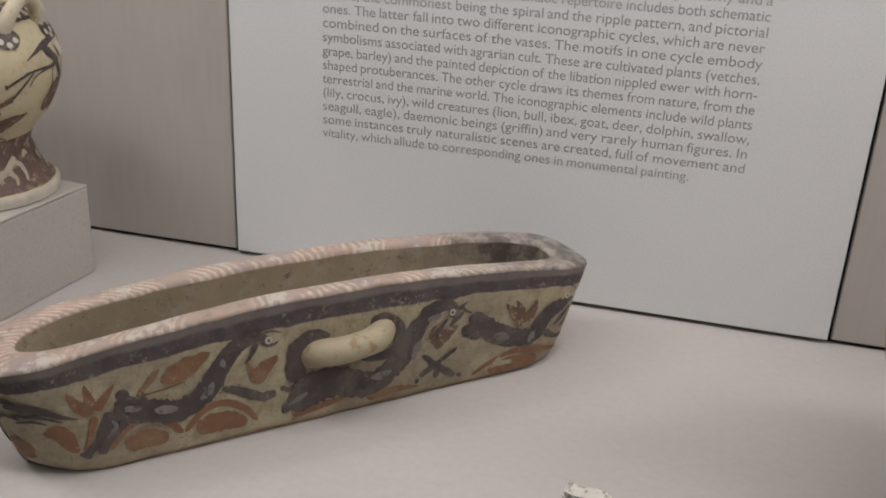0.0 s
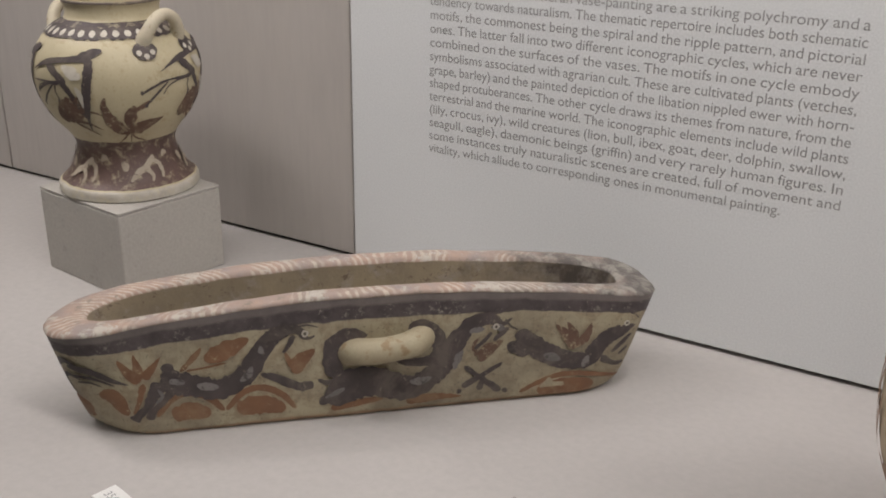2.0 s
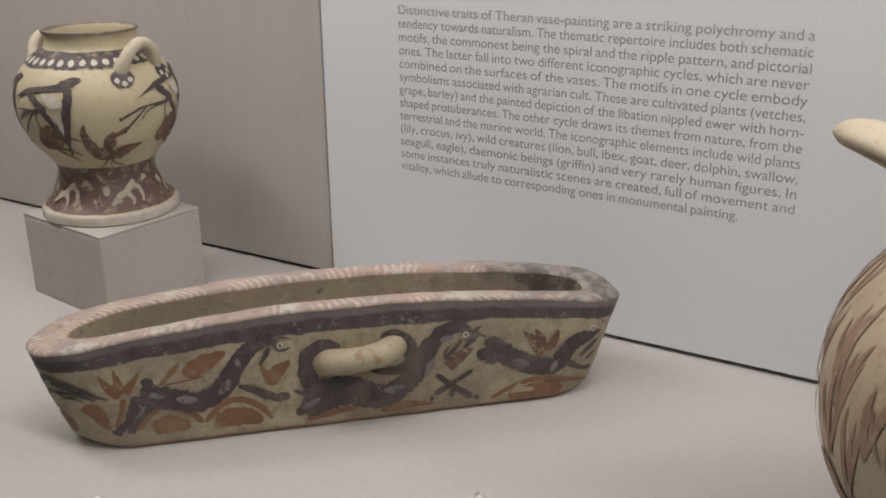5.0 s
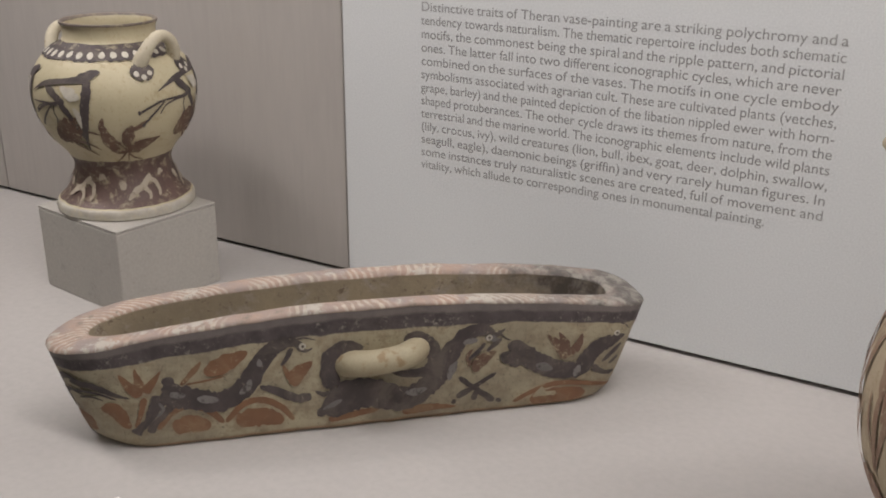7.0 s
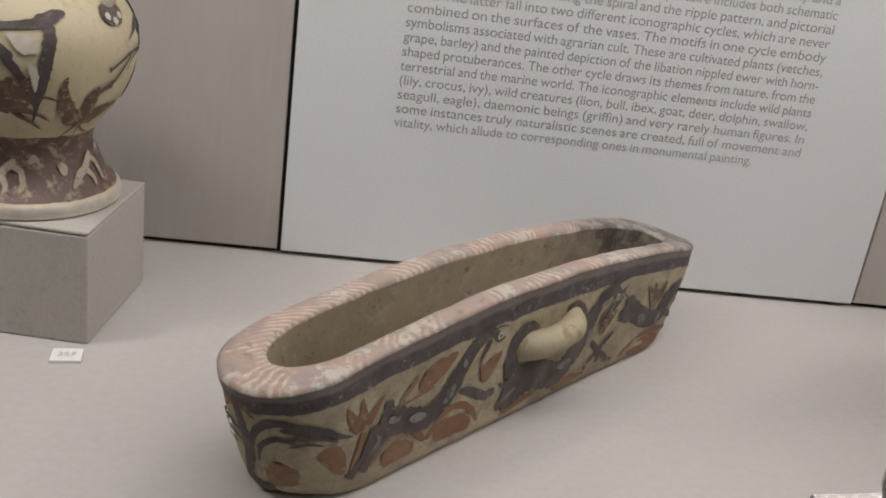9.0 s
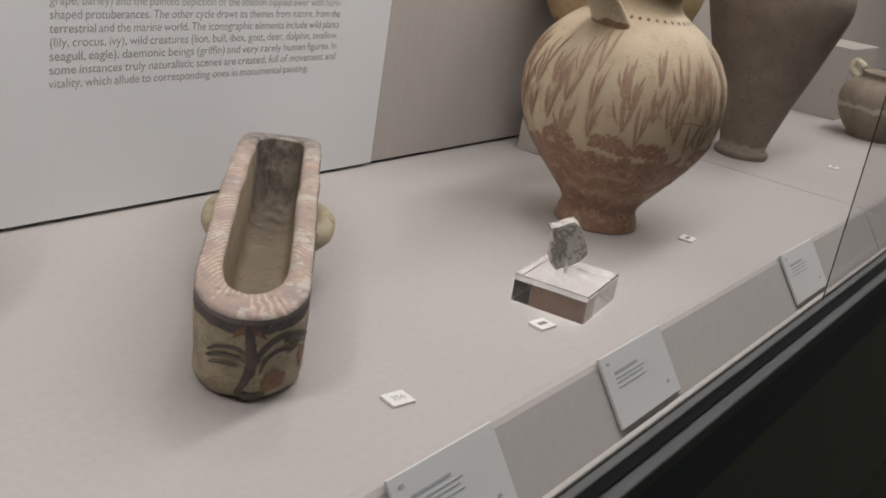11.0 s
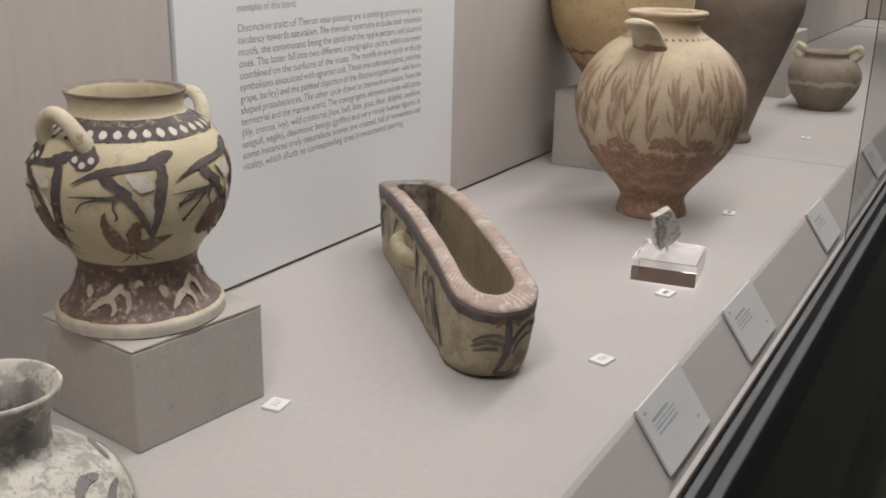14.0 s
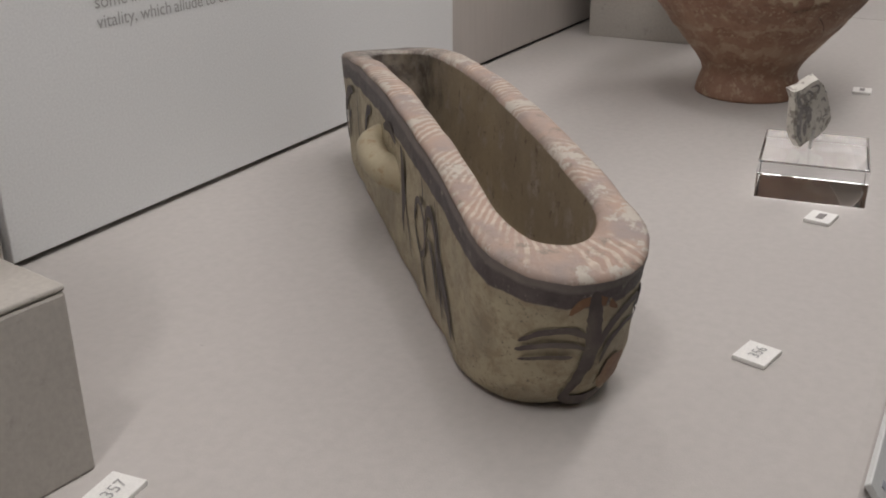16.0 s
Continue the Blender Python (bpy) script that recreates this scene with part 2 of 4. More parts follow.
def rim_mat():
    """Rim top: pink, cream and mauve hatching across the rim, worn."""
    m, t, p = nodes_of("trough_rim_hatching")
    uv = t.nodes.new("ShaderNodeUVMap")
    sep = t.nodes.new("ShaderNodeSeparateXYZ")
    t.links.new(uv.outputs[0], sep.inputs[0])
    w = math_node(t, "ADD", math_node(t, "MULTIPLY", sep.outputs[0], 118.0), math_node(t, "MULTIPLY", noise_node(t, 30, 4, 0.6), 2.2))
    w = math_node(t, "ADD", w, math_node(t, "MULTIPLY", sep.outputs[1], 0.8))
    saw = math_node(t, "FRACT", w, 0.0)
    along = noise_node(t, 14, 3, 0.5)
    warm = mix(t, step_mask(t, along, 0.42, 0.58), (0.33, 0.20, 0.155), (0.23, 0.18, 0.16))
    pale = mix(t, step_mask(t, noise_node(t, 160, 4), 0.4, 0.6), (0.62, 0.56, 0.47), (0.52, 0.46, 0.38))
    stripes = mix(t, step_mask(t, saw, 0.50, 0.62), mix(t, 0.25, warm, pale), mix(t, 0.30, pale, warm))
    plain = mix(t, step_mask(t, noise_node(t, 40, 4), 0.35, 0.65), (0.40, 0.29, 0.23), (0.31, 0.26, 0.24))
    c = mix(t, step_mask(t, noise_node(t, 18, 4, 0.6), 0.46, 0.53), stripes, plain)
    c = mix(t, step_mask(t, noise_node(t, 70, 7, 0.8), 0.56, 0.64), c, (0.26, 0.215, 0.18))
    c = mix(t, step_mask(t, noise_node(t, 30, 6, 0.75), 0.56, 0.61), c, (0.47, 0.43, 0.375))
    c = mix(t, far_end(t, 0.13, 0.24, 0.10), c, mix(t, step_mask(t, noise_node(t, 60, 6, 0.75), 0.46, 0.60), (0.13, 0.115, 0.105), (0.30, 0.28, 0.245)))
    t.links.new(c, p.inputs["Base Color"])
    p.inputs["Roughness"].default_value, p.inputs["Specular IOR Level"].default_value = 0.65, 0.35
    bump(t, p, noise_node(t, 110, 6, 0.75), 0.7, 0.0020)
    return m


def glass_mat(name, rough=0.0):
    m = bpy.data.materials.new(name)
    m.use_nodes = True
    t = m.node_tree
    t.nodes.clear()
    out, mx = t.nodes.new("ShaderNodeOutputMaterial"), t.nodes.new("ShaderNodeMixShader")
    fr, gl, tr = t.nodes.new("ShaderNodeLayerWeight"), t.nodes.new("ShaderNodeBsdfGlossy"), t.nodes.new("ShaderNodeBsdfTransparent")
    fr.inputs["Blend"].default_value = 0.5
    sheen = math_node(t, "MULTIPLY", math_node(t, "POWER", fr.outputs["Facing"], 5.0), 0.62)
    gl.inputs["Roughness"].default_value = rough
    tr.inputs["Color"].default_value = (1.0, 1.0, 1.0, 1)
    t.links.new(sheen, mx.inputs[0])
    t.links.new(tr.outputs[0], mx.inputs[1])
    t.links.new(gl.outputs[0], mx.inputs[2])
    t.links.new(mx.outputs[0], out.inputs[0])
    return m


def acrylic_mat():
    m, t, p = nodes_of("clear_acrylic")
    p.inputs["Base Color"].default_value = (0.94, 0.95, 0.96, 1)
    p.inputs["Roughness"].default_value, p.inputs["IOR"].default_value = 0.02, 1.47
    p.inputs["Transmission Weight"].default_value = 1.0
    return m


M_GLASS, M_ACRYLIC = glass_mat("case_glass"), acrylic_mat()
M_TROUGH, M_RIM = trough_mat(), rim_mat()
M_INSIDE = inside_mat()
M_JAR = vessel_mat("jar_clay", (0.53, 0.435, 0.30), (0.45, 0.36, 0.24),
                   [(-0.1, 0.132, (0.25, 0.135, 0.09), (0.36, 0.225, 0.15)), (-0.1, 0.052, (0.215, 0.112, 0.075), (0.30, 0.18, 0.12)), (0.060, 0.070, (0.40, 0.28, 0.19), (0.33, 0.21, 0.14)), (0.088, 0.096, (0.42, 0.31, 0.21), (0.34, 0.22, 0.15)),
                    (0.104, 0.124, (0.22, 0.12, 0.085), (0.36, 0.22, 0.145)), (0.352, 0.362, (0.45, 0.36, 0.24), (0.40, 0.32, 0.21))],
                   (0.36, 0.25, 0.15), 0.6, 0.016)
M_VASE = vessel_mat("swallow_vase_clay", (0.54, 0.475, 0.32), (0.47, 0.41, 0.27),
                    [(0.014, 0.066, (0.090, 0.055, 0.046), (0.14, 0.088, 0.074)), (-0.1, 0.0125, (0.56, 0.53, 0.46), (0.36, 0.32, 0.27)), (0.1895, 0.2005, (0.055, 0.042, 0.045), (0.09, 0.07, 0.07)),
                     (0.2185, 0.30, (0.12, 0.095, 0.085), (0.22, 0.18, 0.15))], (0.40, 0.31, 0.18), 0.5, 0.0012)
M_GREYVASE = vessel_mat("grey_white_vase_clay", (0.60, 0.58, 0.49), (0.50, 0.48, 0.42),
                        [(0.146, 0.172, (0.13, 0.12, 0.12), (0.34, 0.32, 0.29))],
                        (0.17, 0.16, 0.158), 0.6, 0.012, 0.56)


# ---- mesh helpers ----
def mesh_of(name, bm, materials, smooth=False):
    me = bpy.data.meshes.new(name)
    bmesh.ops.recalc_face_normals(bm, faces=bm.faces)
    bm.to_mesh(me)
    bm.free()
    for m in materials if isinstance(materials, (list, tuple)) else [materials]:
        me.materials.append(m)
    if smooth:
        me.shade_smooth()
    return me


def thing(name, label, category, at=(0, 0, 0), turn=0.0, group="", kind=""):
    ob = new(name)
    ob.empty_display_size = 0.05
    ob.matrix_world = pose(*at, 0, 0, turn)
    return tagged(ob, label, category, group, kind)


def part(name, bm, material, parent, label="", smooth=False, kind=""):
    ob = new(name, mesh_of(name, bm, material, smooth))
    ob.parent = parent
    return tagged(ob, label, "", "", kind)


def solid(name, bm, material, label, category="", kind="structure", smooth=False):
    return tagged(new(name, mesh_of(name, bm, material, smooth)), label, category, "", kind)


def block(a, b, bevel=0.0, bm=None, segments=2):
    bm = bm or bmesh.new()
    made = bmesh.ops.create_cube(bm, size=1)["verts"]
    for v in made:
        v.co = [(a[i] + b[i]) / 2 + v.co[i] * (b[i] - a[i]) for i in range(3)]
    if bevel:
        bmesh.ops.bevel(bm, geom=list({e for v in made for e in v.link_edges}), offset=bevel, segments=segments, affect="EDGES", profile=0.5)
    return bm


def prism(points, x0, x1, bm=None):
    """A (y, z) outline drawn out along x."""
    bm = bm or bmesh.new()
    rows = [[bm.verts.new((x, y, z)) for y, z in points] for x in (x0, x1)]
    n = len(points)
    for i in range(n):
        bm.faces.new((rows[0][i], rows[0][(i + 1) % n], rows[1][(i + 1) % n], rows[1][i]))
    bm.faces.new(rows[0]), bm.faces.new(rows[1][::-1])
    return bm


def spline(points, per=6):
    """A smooth run through control points of any size."""
    pts = [np.array(p, float) for p in points]
    out = []
    for i in range(len(pts) - 1):
        p0, p1, p2, p3 = pts[max(i - 1, 0)], pts[i], pts[i + 1], pts[min(i + 2, len(pts) - 1)]
        for k in range(per):
            s = k / per
            out.append(0.5 * (2 * p1 + (p2 - p0) * s + (2 * p0 - 5 * p1 + 4 * p2 - p3) * s * s + (3 * p1 - p0 - 3 * p2 + p3) * s ** 3))
    return out + [pts[-1]]


def turned(profile, segments=64, wobble=0.0, per=4, seed=0, bm=None):
    """A wheel-thrown body round z from (radius, z) points; slight unevenness."""
    bm = bm or bmesh.new()
    rows = []
    for r, z in spline(profile, per):
        row = []
        for k in range(segments):
            a = 2 * math.pi * k / segments
            q = max(r, 0.0004) * (1 + wobble * noise.noise((math.cos(a) * 1.3 + seed, math.sin(a) * 1.3, z * 12)))
            row.append(bm.verts.new((q * math.cos(a), q * math.sin(a), z)))
        rows.append(row)
    for a, b in zip(rows, rows[1:]):
        for k in range(segments):
            bm.faces.new((a[k], a[(k + 1) % segments], b[(k + 1) % segments], b[k]))
    bm.faces.new(rows[0][::-1]), bm.faces.new(rows[-1])
    return bm


def tube(points, radii, segments=12, bm=None, per=5, flat=1.0):
    """A tube along points, with its own radius at each; flat squeezes it upwards."""
    bm = bm or bmesh.new()
    run = spline([(*p, r) for p, r in zip(points, radii)], per)
    rows, side0 = [], None
    for i, q in enumerate(run):
        at = Vector(q[:3])
        ahead = Vector(run[min(i + 1, len(run) - 1)][:3]) - Vector(run[max(i - 1, 0)][:3])
        ahead.normalize()
        side = ahead.cross(Vector((0, 0, 1))) if side0 is None else side0 - ahead * side0.dot(ahead)
        if side.length < 1e-4:
            side = ahead.cross(Vector((0, 1, 0)))
        side.normalize()
        side0, up = side, side.cross(ahead).normalized()
        rows.append([bm.verts.new(at + (side * math.cos(a) + up * math.sin(a) * flat) * max(q[3], 0.0003))
                     for a in (2 * math.pi * k / segments for k in range(segments))])
    for a, b in zip(rows, rows[1:]):
        for k in range(segments):
            bm.faces.new((a[k], a[(k + 1) % segments], b[(k + 1) % segments], b[k]))
    bm.faces.new(rows[0][::-1]), bm.faces.new(rows[-1])
    return bm


LIFT = [0.0]


def strokes(onto, runs, unit=0.001, grow=1.0, bm=None, across=5, rough=0.30, lift=0.0004):
    """Brush strokes, each a run of (x, z, width), laid on a surface by onto(x, z, lift)."""
    bm = bm or bmesh.new()
    for s, run in enumerate(runs):
        LIFT[0] = (LIFT[0] + 0.00003) % 0.0004
        pts = spline([(x * unit, z * unit, w * unit * grow) for x, z, w in run], 8)
        rows, n = [], len(pts)
        for i, (x, z, w) in enumerate(pts):
            a, b = pts[max(i - 1, 0)], pts[min(i + 1, n - 1)]
            dx, dz = b[0] - a[0], b[1] - a[1]
            ln = math.hypot(dx, dz) or 1.0
            nx, nz = -dz / ln, dx / ln
            end = min(i, n - 1 - i) / 3.0
            h = max(w, 0.0002) / 2 * (math.sqrt(max(0.06, 1 - (1 - end) ** 2)) if end < 1 else 1)
            row = []
            for k in range(across):
                q = 2 * k / (across - 1) - 1
                e = h * q * (1 + rough * noise.noise((x * 260 + q, z * 260, s * 3.1)))
                row.append(bm.verts.new(onto(x + nx * e, z + nz * e, lift + LIFT[0])))
            rows.append(row)
        for a, b in zip(rows, rows[1:]):
            for k in range(across - 1):
                bm.faces.new((a[k], a[k + 1], b[k + 1], b[k]))
    return bm


def stroke_parts(name, onto, runs, material, parent, label, **how):
    """Each stroke a part of its own."""
    for run in runs:
        part(name, strokes(onto, [run], **how), material, parent, label)


def moved(runs, dx=0.0, dz=0.0, sx=1.0, sz=1.0):
    return [[(dx + x * sx, dz + z * sz, w * abs(sz)) for x, z, w in run] for run in runs]


def spot_runs(x, z, rx, rz):
    """A round dab as one short fat stroke."""
    return [(x - rx, z, 0.5 * rz), (x - rx * 0.5, z, 1.75 * rz), (x, z, 2 * rz), (x + rx * 0.5, z, 1.75 * rz), (x + rx, z, 0.5 * rz)]


def lettering(text, size, width=None):
    """Flat letters as a mesh, from the built-in font, from x = 0, baseline y = 0; squeezed to a width."""
    cu = bpy.data.curves.new("letters", "FONT")
    cu.body, cu.size = text, size
    ob = bpy.data.objects.new("letters", cu)
    scene.collection.objects.link(ob)
    bpy.context.view_layer.update()
    me = bpy.data.meshes.new_from_object(ob.evaluated_get(bpy.context.evaluated_depsgraph_get()))
    bpy.data.objects.remove(ob)
    bpy.data.curves.remove(cu)
    co = np.empty(len(me.vertices) * 3)
    me.vertices.foreach_get("co", co)
    co = co.reshape(-1, 3)
    if width and len(co):
        co[:, 0] *= width / max(co[:, 0].max(), 1e-6)
    me.vertices.foreach_set("co", co.ravel())
    return me, (float(co[:, 0].max()) if len(co) else 0.0)


# ---- the display case: deck, slope, walls, base, glass ----
deck_spans = ((-2.20, 0.730), (0.733, 4.74))
deck = solid("case_deck", block((-2.2, -0.60, -0.05), (4.74, 0.02, -0.006)), M_GAP, "dark bed under the pale display deck", "deck")
for x0, x1 in deck_spans:
    part("deck_board", prism([(0.004, 0.0), (-0.606, 0.0), (-0.614, -0.0015), (-0.619, -0.005), (-0.668, -0.074), (-0.668, -0.083), (0.004, -0.045)][::-1], x0, x1),
         M_DECK, deck, "pale grey-beige cloth-covered deck board")

wall_back = solid("wall_back", block((-2.2, 0.006, -0.05), (5.4, 0.10, 1.30)), M_GAP, "black backing wall behind the display panels", "wall")
edges = [-2.10 + 0.70 * k for k in range(11)]
for x0 in edges:
    if abs(x0 + 0.70) < 0.01:
        continue
    part("wall_panel", block((x0 + 0.002, -0.004, 0.0055), (x0 + 0.698, 0.0055, 1.29), 0.0012), M_WALL, wall_back, "taupe cloth-covered wall panel")
text_panel = solid("text_panel", block((-0.6975, -0.008, 0.0055), (-0.0025, 0.0055, 1.29), 0.0012), M_PANEL,
                   "pale grey wall panel printed with a long text", "panel")

LINES = [
    "Distinctive traits of Theran vase-painting are a striking polychromy and a",
    "tendency towards naturalism. The thematic repertoire includes both schematic",
    "motifs, the commonest being the spiral and the ripple pattern, and pictorial",
    "ones. The latter fall into two different iconographic cycles, which are never",
    "combined on the surfaces of the vases. The motifs in one cycle embody",
    "symbolisms associated with agrarian cult. These are cultivated plants (vetches,",
    "grape, barley) and the painted depiction of the libation nippled ewer with horn-",
    "shaped protuberances. The other cycle draws its themes from nature, from the",
    "terrestrial and the marine world. The iconographic elements include wild plants",
    "(lily, crocus, ivy), wild creatures (lion, bull, ibex, goat, deer, dolphin, swallow,",
    "seagull, eagle), daemonic beings (griffin) and very rarely human figures. In",
    "some instances truly naturalistic scenes are created, full of movement and",
    "vitality, which allude to corresponding ones in monumental painting.",
]


def text_line(words, x, z, size, width):
    """One printed line, its words spread to the full width."""
    made = [lettering(w, size) for w in words.split()]
    total = sum(w for _, w in made)
    squeeze = (width - size * 0.27 * (len(made) - 1)) / total if width else 0.9
    total *= squeeze
    space = (width - total) / max(len(made) - 1, 1) if width else size * 0.28
    bm = bmesh.new()
    for me, w in made:
        for v in me.vertices:
            v.co = (x + v.co.x * squeeze, -0.0084, z + v.co.y)
        bm.from_mesh(me)
        bpy.data.meshes.remove(me)
        x += w * squeeze + space
    part("text_line", bm, M_INK, text_panel, "line of small grey printed text")


PITCH, TEXT_LEFT, TEXT_WIDE, TEXT_LOW = 0.0156, -0.585, 0.467, 0.1660
for k, words in enumerate(LINES):
    z = TEXT_LOW + PITCH * (12 - k)
    last = k == 12
    text_line(words, TEXT_LEFT, z, 0.0150, 0.412 if last else TEXT_WIDE)
text_line("examples of this trend.", TEXT_LEFT, TEXT_LOW + PITCH * 13.7, 0.0150, 0.0)

ceiling_case = solid("ceiling_case", block((-2.2, -0.70, 1.30), (5.4, 0.10, 1.36)), M_ROOM, "dark top of the display case", "ceiling")
wall_case_end = solid("wall_case_end", block((-2.26, -0.70, -0.06), (-2.203, 0.10, 1.298)), M_WALL, "taupe end wall of the display case", "wall")

case_base = solid("case_base", block((-2.2, -0.702, -0.86), (4.74, 0.10, -0.205)), M_BASE, "dark green-grey base of the display case", "case")
part("top_band", block((-2.2, -0.708, -0.2), (4.74, -0.60, -0.088), 0.002), M_NAVY, case_base, "navy-black band")
part("skirting", block((-2.2, -0.66, -0.95), (4.74, 0.10, -0.863)), M_NAVY, case_base, "black recessed skirting")
rail = solid("glass_rail", block((-2.2, -0.719, -0.087), (4.74, -0.672, -0.064), 0.003), M_RAIL, "dark painted metal rail holding the front glass", "rail")
part("rail_lip", block((-2.2, -0.704, -0.063), (4.74, -0.694, -0.039), 0.002), M_RAIL, rail)
part("rail_lip", block((-2.2, -0.684, -0.063), (4.74, -0.677, -0.049), 0.002), M_DECK, rail)
def flat_pane(x0, x1):
    bm = bmesh.new()
    bm.faces.new([bm.verts.new((x, -0.684, z)) for x, z in ((x0, -0.06), (x1, -0.06), (x1, 1.295), (x0, 1.295))])
    return bm


SEAMS = (0.30, 1.24)
for k, (x0, x1) in enumerate(((SEAMS[0] + 0.0015, SEAMS[1] - 0.0015), (SEAMS[1] + 0.0015, 4.73))):
    pane = solid("window_%d" % (k + 1), flat_pane(x0, x1), M_GLASS, "clear front glass pane of the display case", "glass")
    pane.visible_shadow = False
for x in SEAMS:
    solid("glass_seam", block((x - 0.0007, -0.6848, -0.06), (x + 0.0007, -0.6832, 1.295)), M_GAP, "dark seam between two glass panes", "seam")

# ---- the crossing case at the far end ----
far_deck = solid("far_deck", block((4.80, -3.6, -0.06), (5.40, 0.0, 0.0), 0.003), M_DECK, "pale deck of the crossing display case", "deck")
part("deck_slope", block((4.745, -3.6, -0.075), (4.80, -0.67, -0.012), 0.01), M_DECK, far_deck)
far_base = solid("far_base", block((4.78, -3.6, -0.86), (5.4, -0.70, -0.205)), M_BASE, "dark green-grey base of the crossing case", "case")
part("top_band", block((4.745, -3.6, -0.2), (5.4, -0.705, -0.079), 0.002), M_NAVY, far_base, "navy-black band")
part("skirting", block((4.82, -3.6, -0.95), (5.4, -0.66, -0.863)), M_NAVY, far_base, "black recessed skirting")
wall_far = solid("wall_far", block((5.406, -3.6, -0.06), (5.50, 0.10, 1.30)), M_GAP, "black backing wall of the crossing case", "wall")
for k in range(6):
    y0 = -3.55 + 0.59 * k
    part("wall_panel", block((5.395, y0 + 0.002, 0.005), (5.4055, y0 + 0.588, 1.29), 0.0012), M_WALL, wall_far, "taupe cloth-covered wall panel")
ceiling_far = solid("ceiling_far", block((4.74, -3.6, 1.30), (5.39, -0.705, 1.36)), M_ROOM, "dark top of the crossing case", "ceiling")

# ---- the dark room round the camera ----
solid("floor", block((-3.5, -3.6, -1.0), (5.5, 0.1, -0.952)), M_FLOOR, "dark greenish museum floor", "floor")
solid("wall_room_front", block((-3.5, -3.7, -0.95), (5.5, -3.602, 2.3)), M_ROOM, "dark wall of the museum room", "wall")
solid("wall_room_side", block((-3.6, -3.6, -0.95), (-3.502, 0.1, 2.3)), M_ROOM, "dark side wall of the museum room", "wall")
solid("ceiling", block((-3.6, -3.7, 2.302), (5.6, 0.2, 2.36)), M_ROOM, "dark ceiling of the museum room", "ceiling")
solid("wall_above_case", block((-3.5, 0.102, -0.95), (5.5, 0.2, 2.3)), M_ROOM, "dark wall above the display case", "wall")
solid("wall_room_end", block((5.51, -3.6, -0.95), (5.6, 0.1, 2.3)), M_ROOM, "dark end wall of the museum room", "wall")

# ---- the long painted trough ----
TROUGH_AT, TROUGH_TURN = (-0.4873, -0.2757, 0.0), 43.3
LEN0, LEN1, RIM_Z = 0.2925, 0.287, 0.1262


def rim_height(u):
    return RIM_Z - 0.0275 * (u / 0.29) ** 2


def half_sizes(v):
    """Half width and the two end reaches at a height v from 0 (foot) to 1 (rim)."""
    s = min(max(v, 0), 1)
    bow = s ** 0.75
    return 0.0488 + 0.0014 * s, 0.2565 + (LEN0 - 0.2565) * bow, 0.249 + (LEN1 - 0.249) * bow


def outline(b, u0, u1, count=26, cap0=0.062, cap1=0.056, n0=2.1, n1=2.8):
    """Plan of the trough: straight sides, a round end at -u and a squarer end at +u; first the front side."""
    pts = []
    for k in range(count):
        u = -u0 + cap0 + (u0 + u1 - cap0 - cap1) * k / (count - 1)
        pts.append((u, -b))
    caps = 14
    for k in range(1, caps):
        a = -math.pi / 2 + math.pi * k / caps
        c, s = math.cos(a), math.sin(a)
        pts.append((u1 - cap1 + cap1 * abs(c) ** (2 / n1), b * math.copysign(abs(s) ** (2 / n1), s)))
    for k in range(count):
        u = u1 - cap1 - (u0 + u1 - cap0 - cap1) * k / (count - 1)
        pts.append((u, b))
    for k in range(1, caps):
        a = math.pi / 2 + math.pi * k / caps
        c, s = math.cos(a), math.sin(a)
        pts.append((-u0 + cap0 - cap0 * abs(c) ** (2 / n0), b * math.copysign(abs(s) ** (2 / n0), s)))
    return pts


def uneven(u, v, z, amount=0.0017):
    return amount * noise.noise((u * 22, v * 22, z * 30)) + amount * 0.6 * noise.noise((u * 70, v * 70, z * 80 + 5))


def trough_shell(rows, name, material, parent, uv_rows, label=""):
    """Rings of the trough joined into one skin; the UV runs round the ring and up the wall."""
    bm = bmesh.new()
    uvl = bm.loops.layers.uv.new("UVMap")
    rings, lens = [], []
    for pts in rows:
        rings.append([bm.verts.new(p) for p in pts])
        acc = [0.0]
        for p, q in zip(pts, pts[1:] + pts[:1]):
            acc.append(acc[-1] + math.dist(p, q))
        lens.append(acc)
    for i in range(len(rings) - 1):
        a, b, n = rings[i], rings[i + 1], len(rings[i])
        for k in range(n):
            f = bm.faces.new((a[k], a[(k + 1) % n], b[(k + 1) % n], b[k]))
            for loop, (r, j) in zip(f.loops, ((i, k), (i, k + 1), (i + 1, k + 1), (i + 1, k))):
                loop[uvl].uv = (lens[0][j], uv_rows[r])
    return bm, rings


def ring(b, u0, u1, z_of, cap0=0.062, cap1=0.056):
    return [(u + uneven(u, v, z_of(u)), v + uneven(v, u, z_of(u) + 3), z_of(u) + 0.6 * uneven(u, v, 9)) for u, v in outline(b, u0, u1, cap0=cap0, cap1=cap1)]


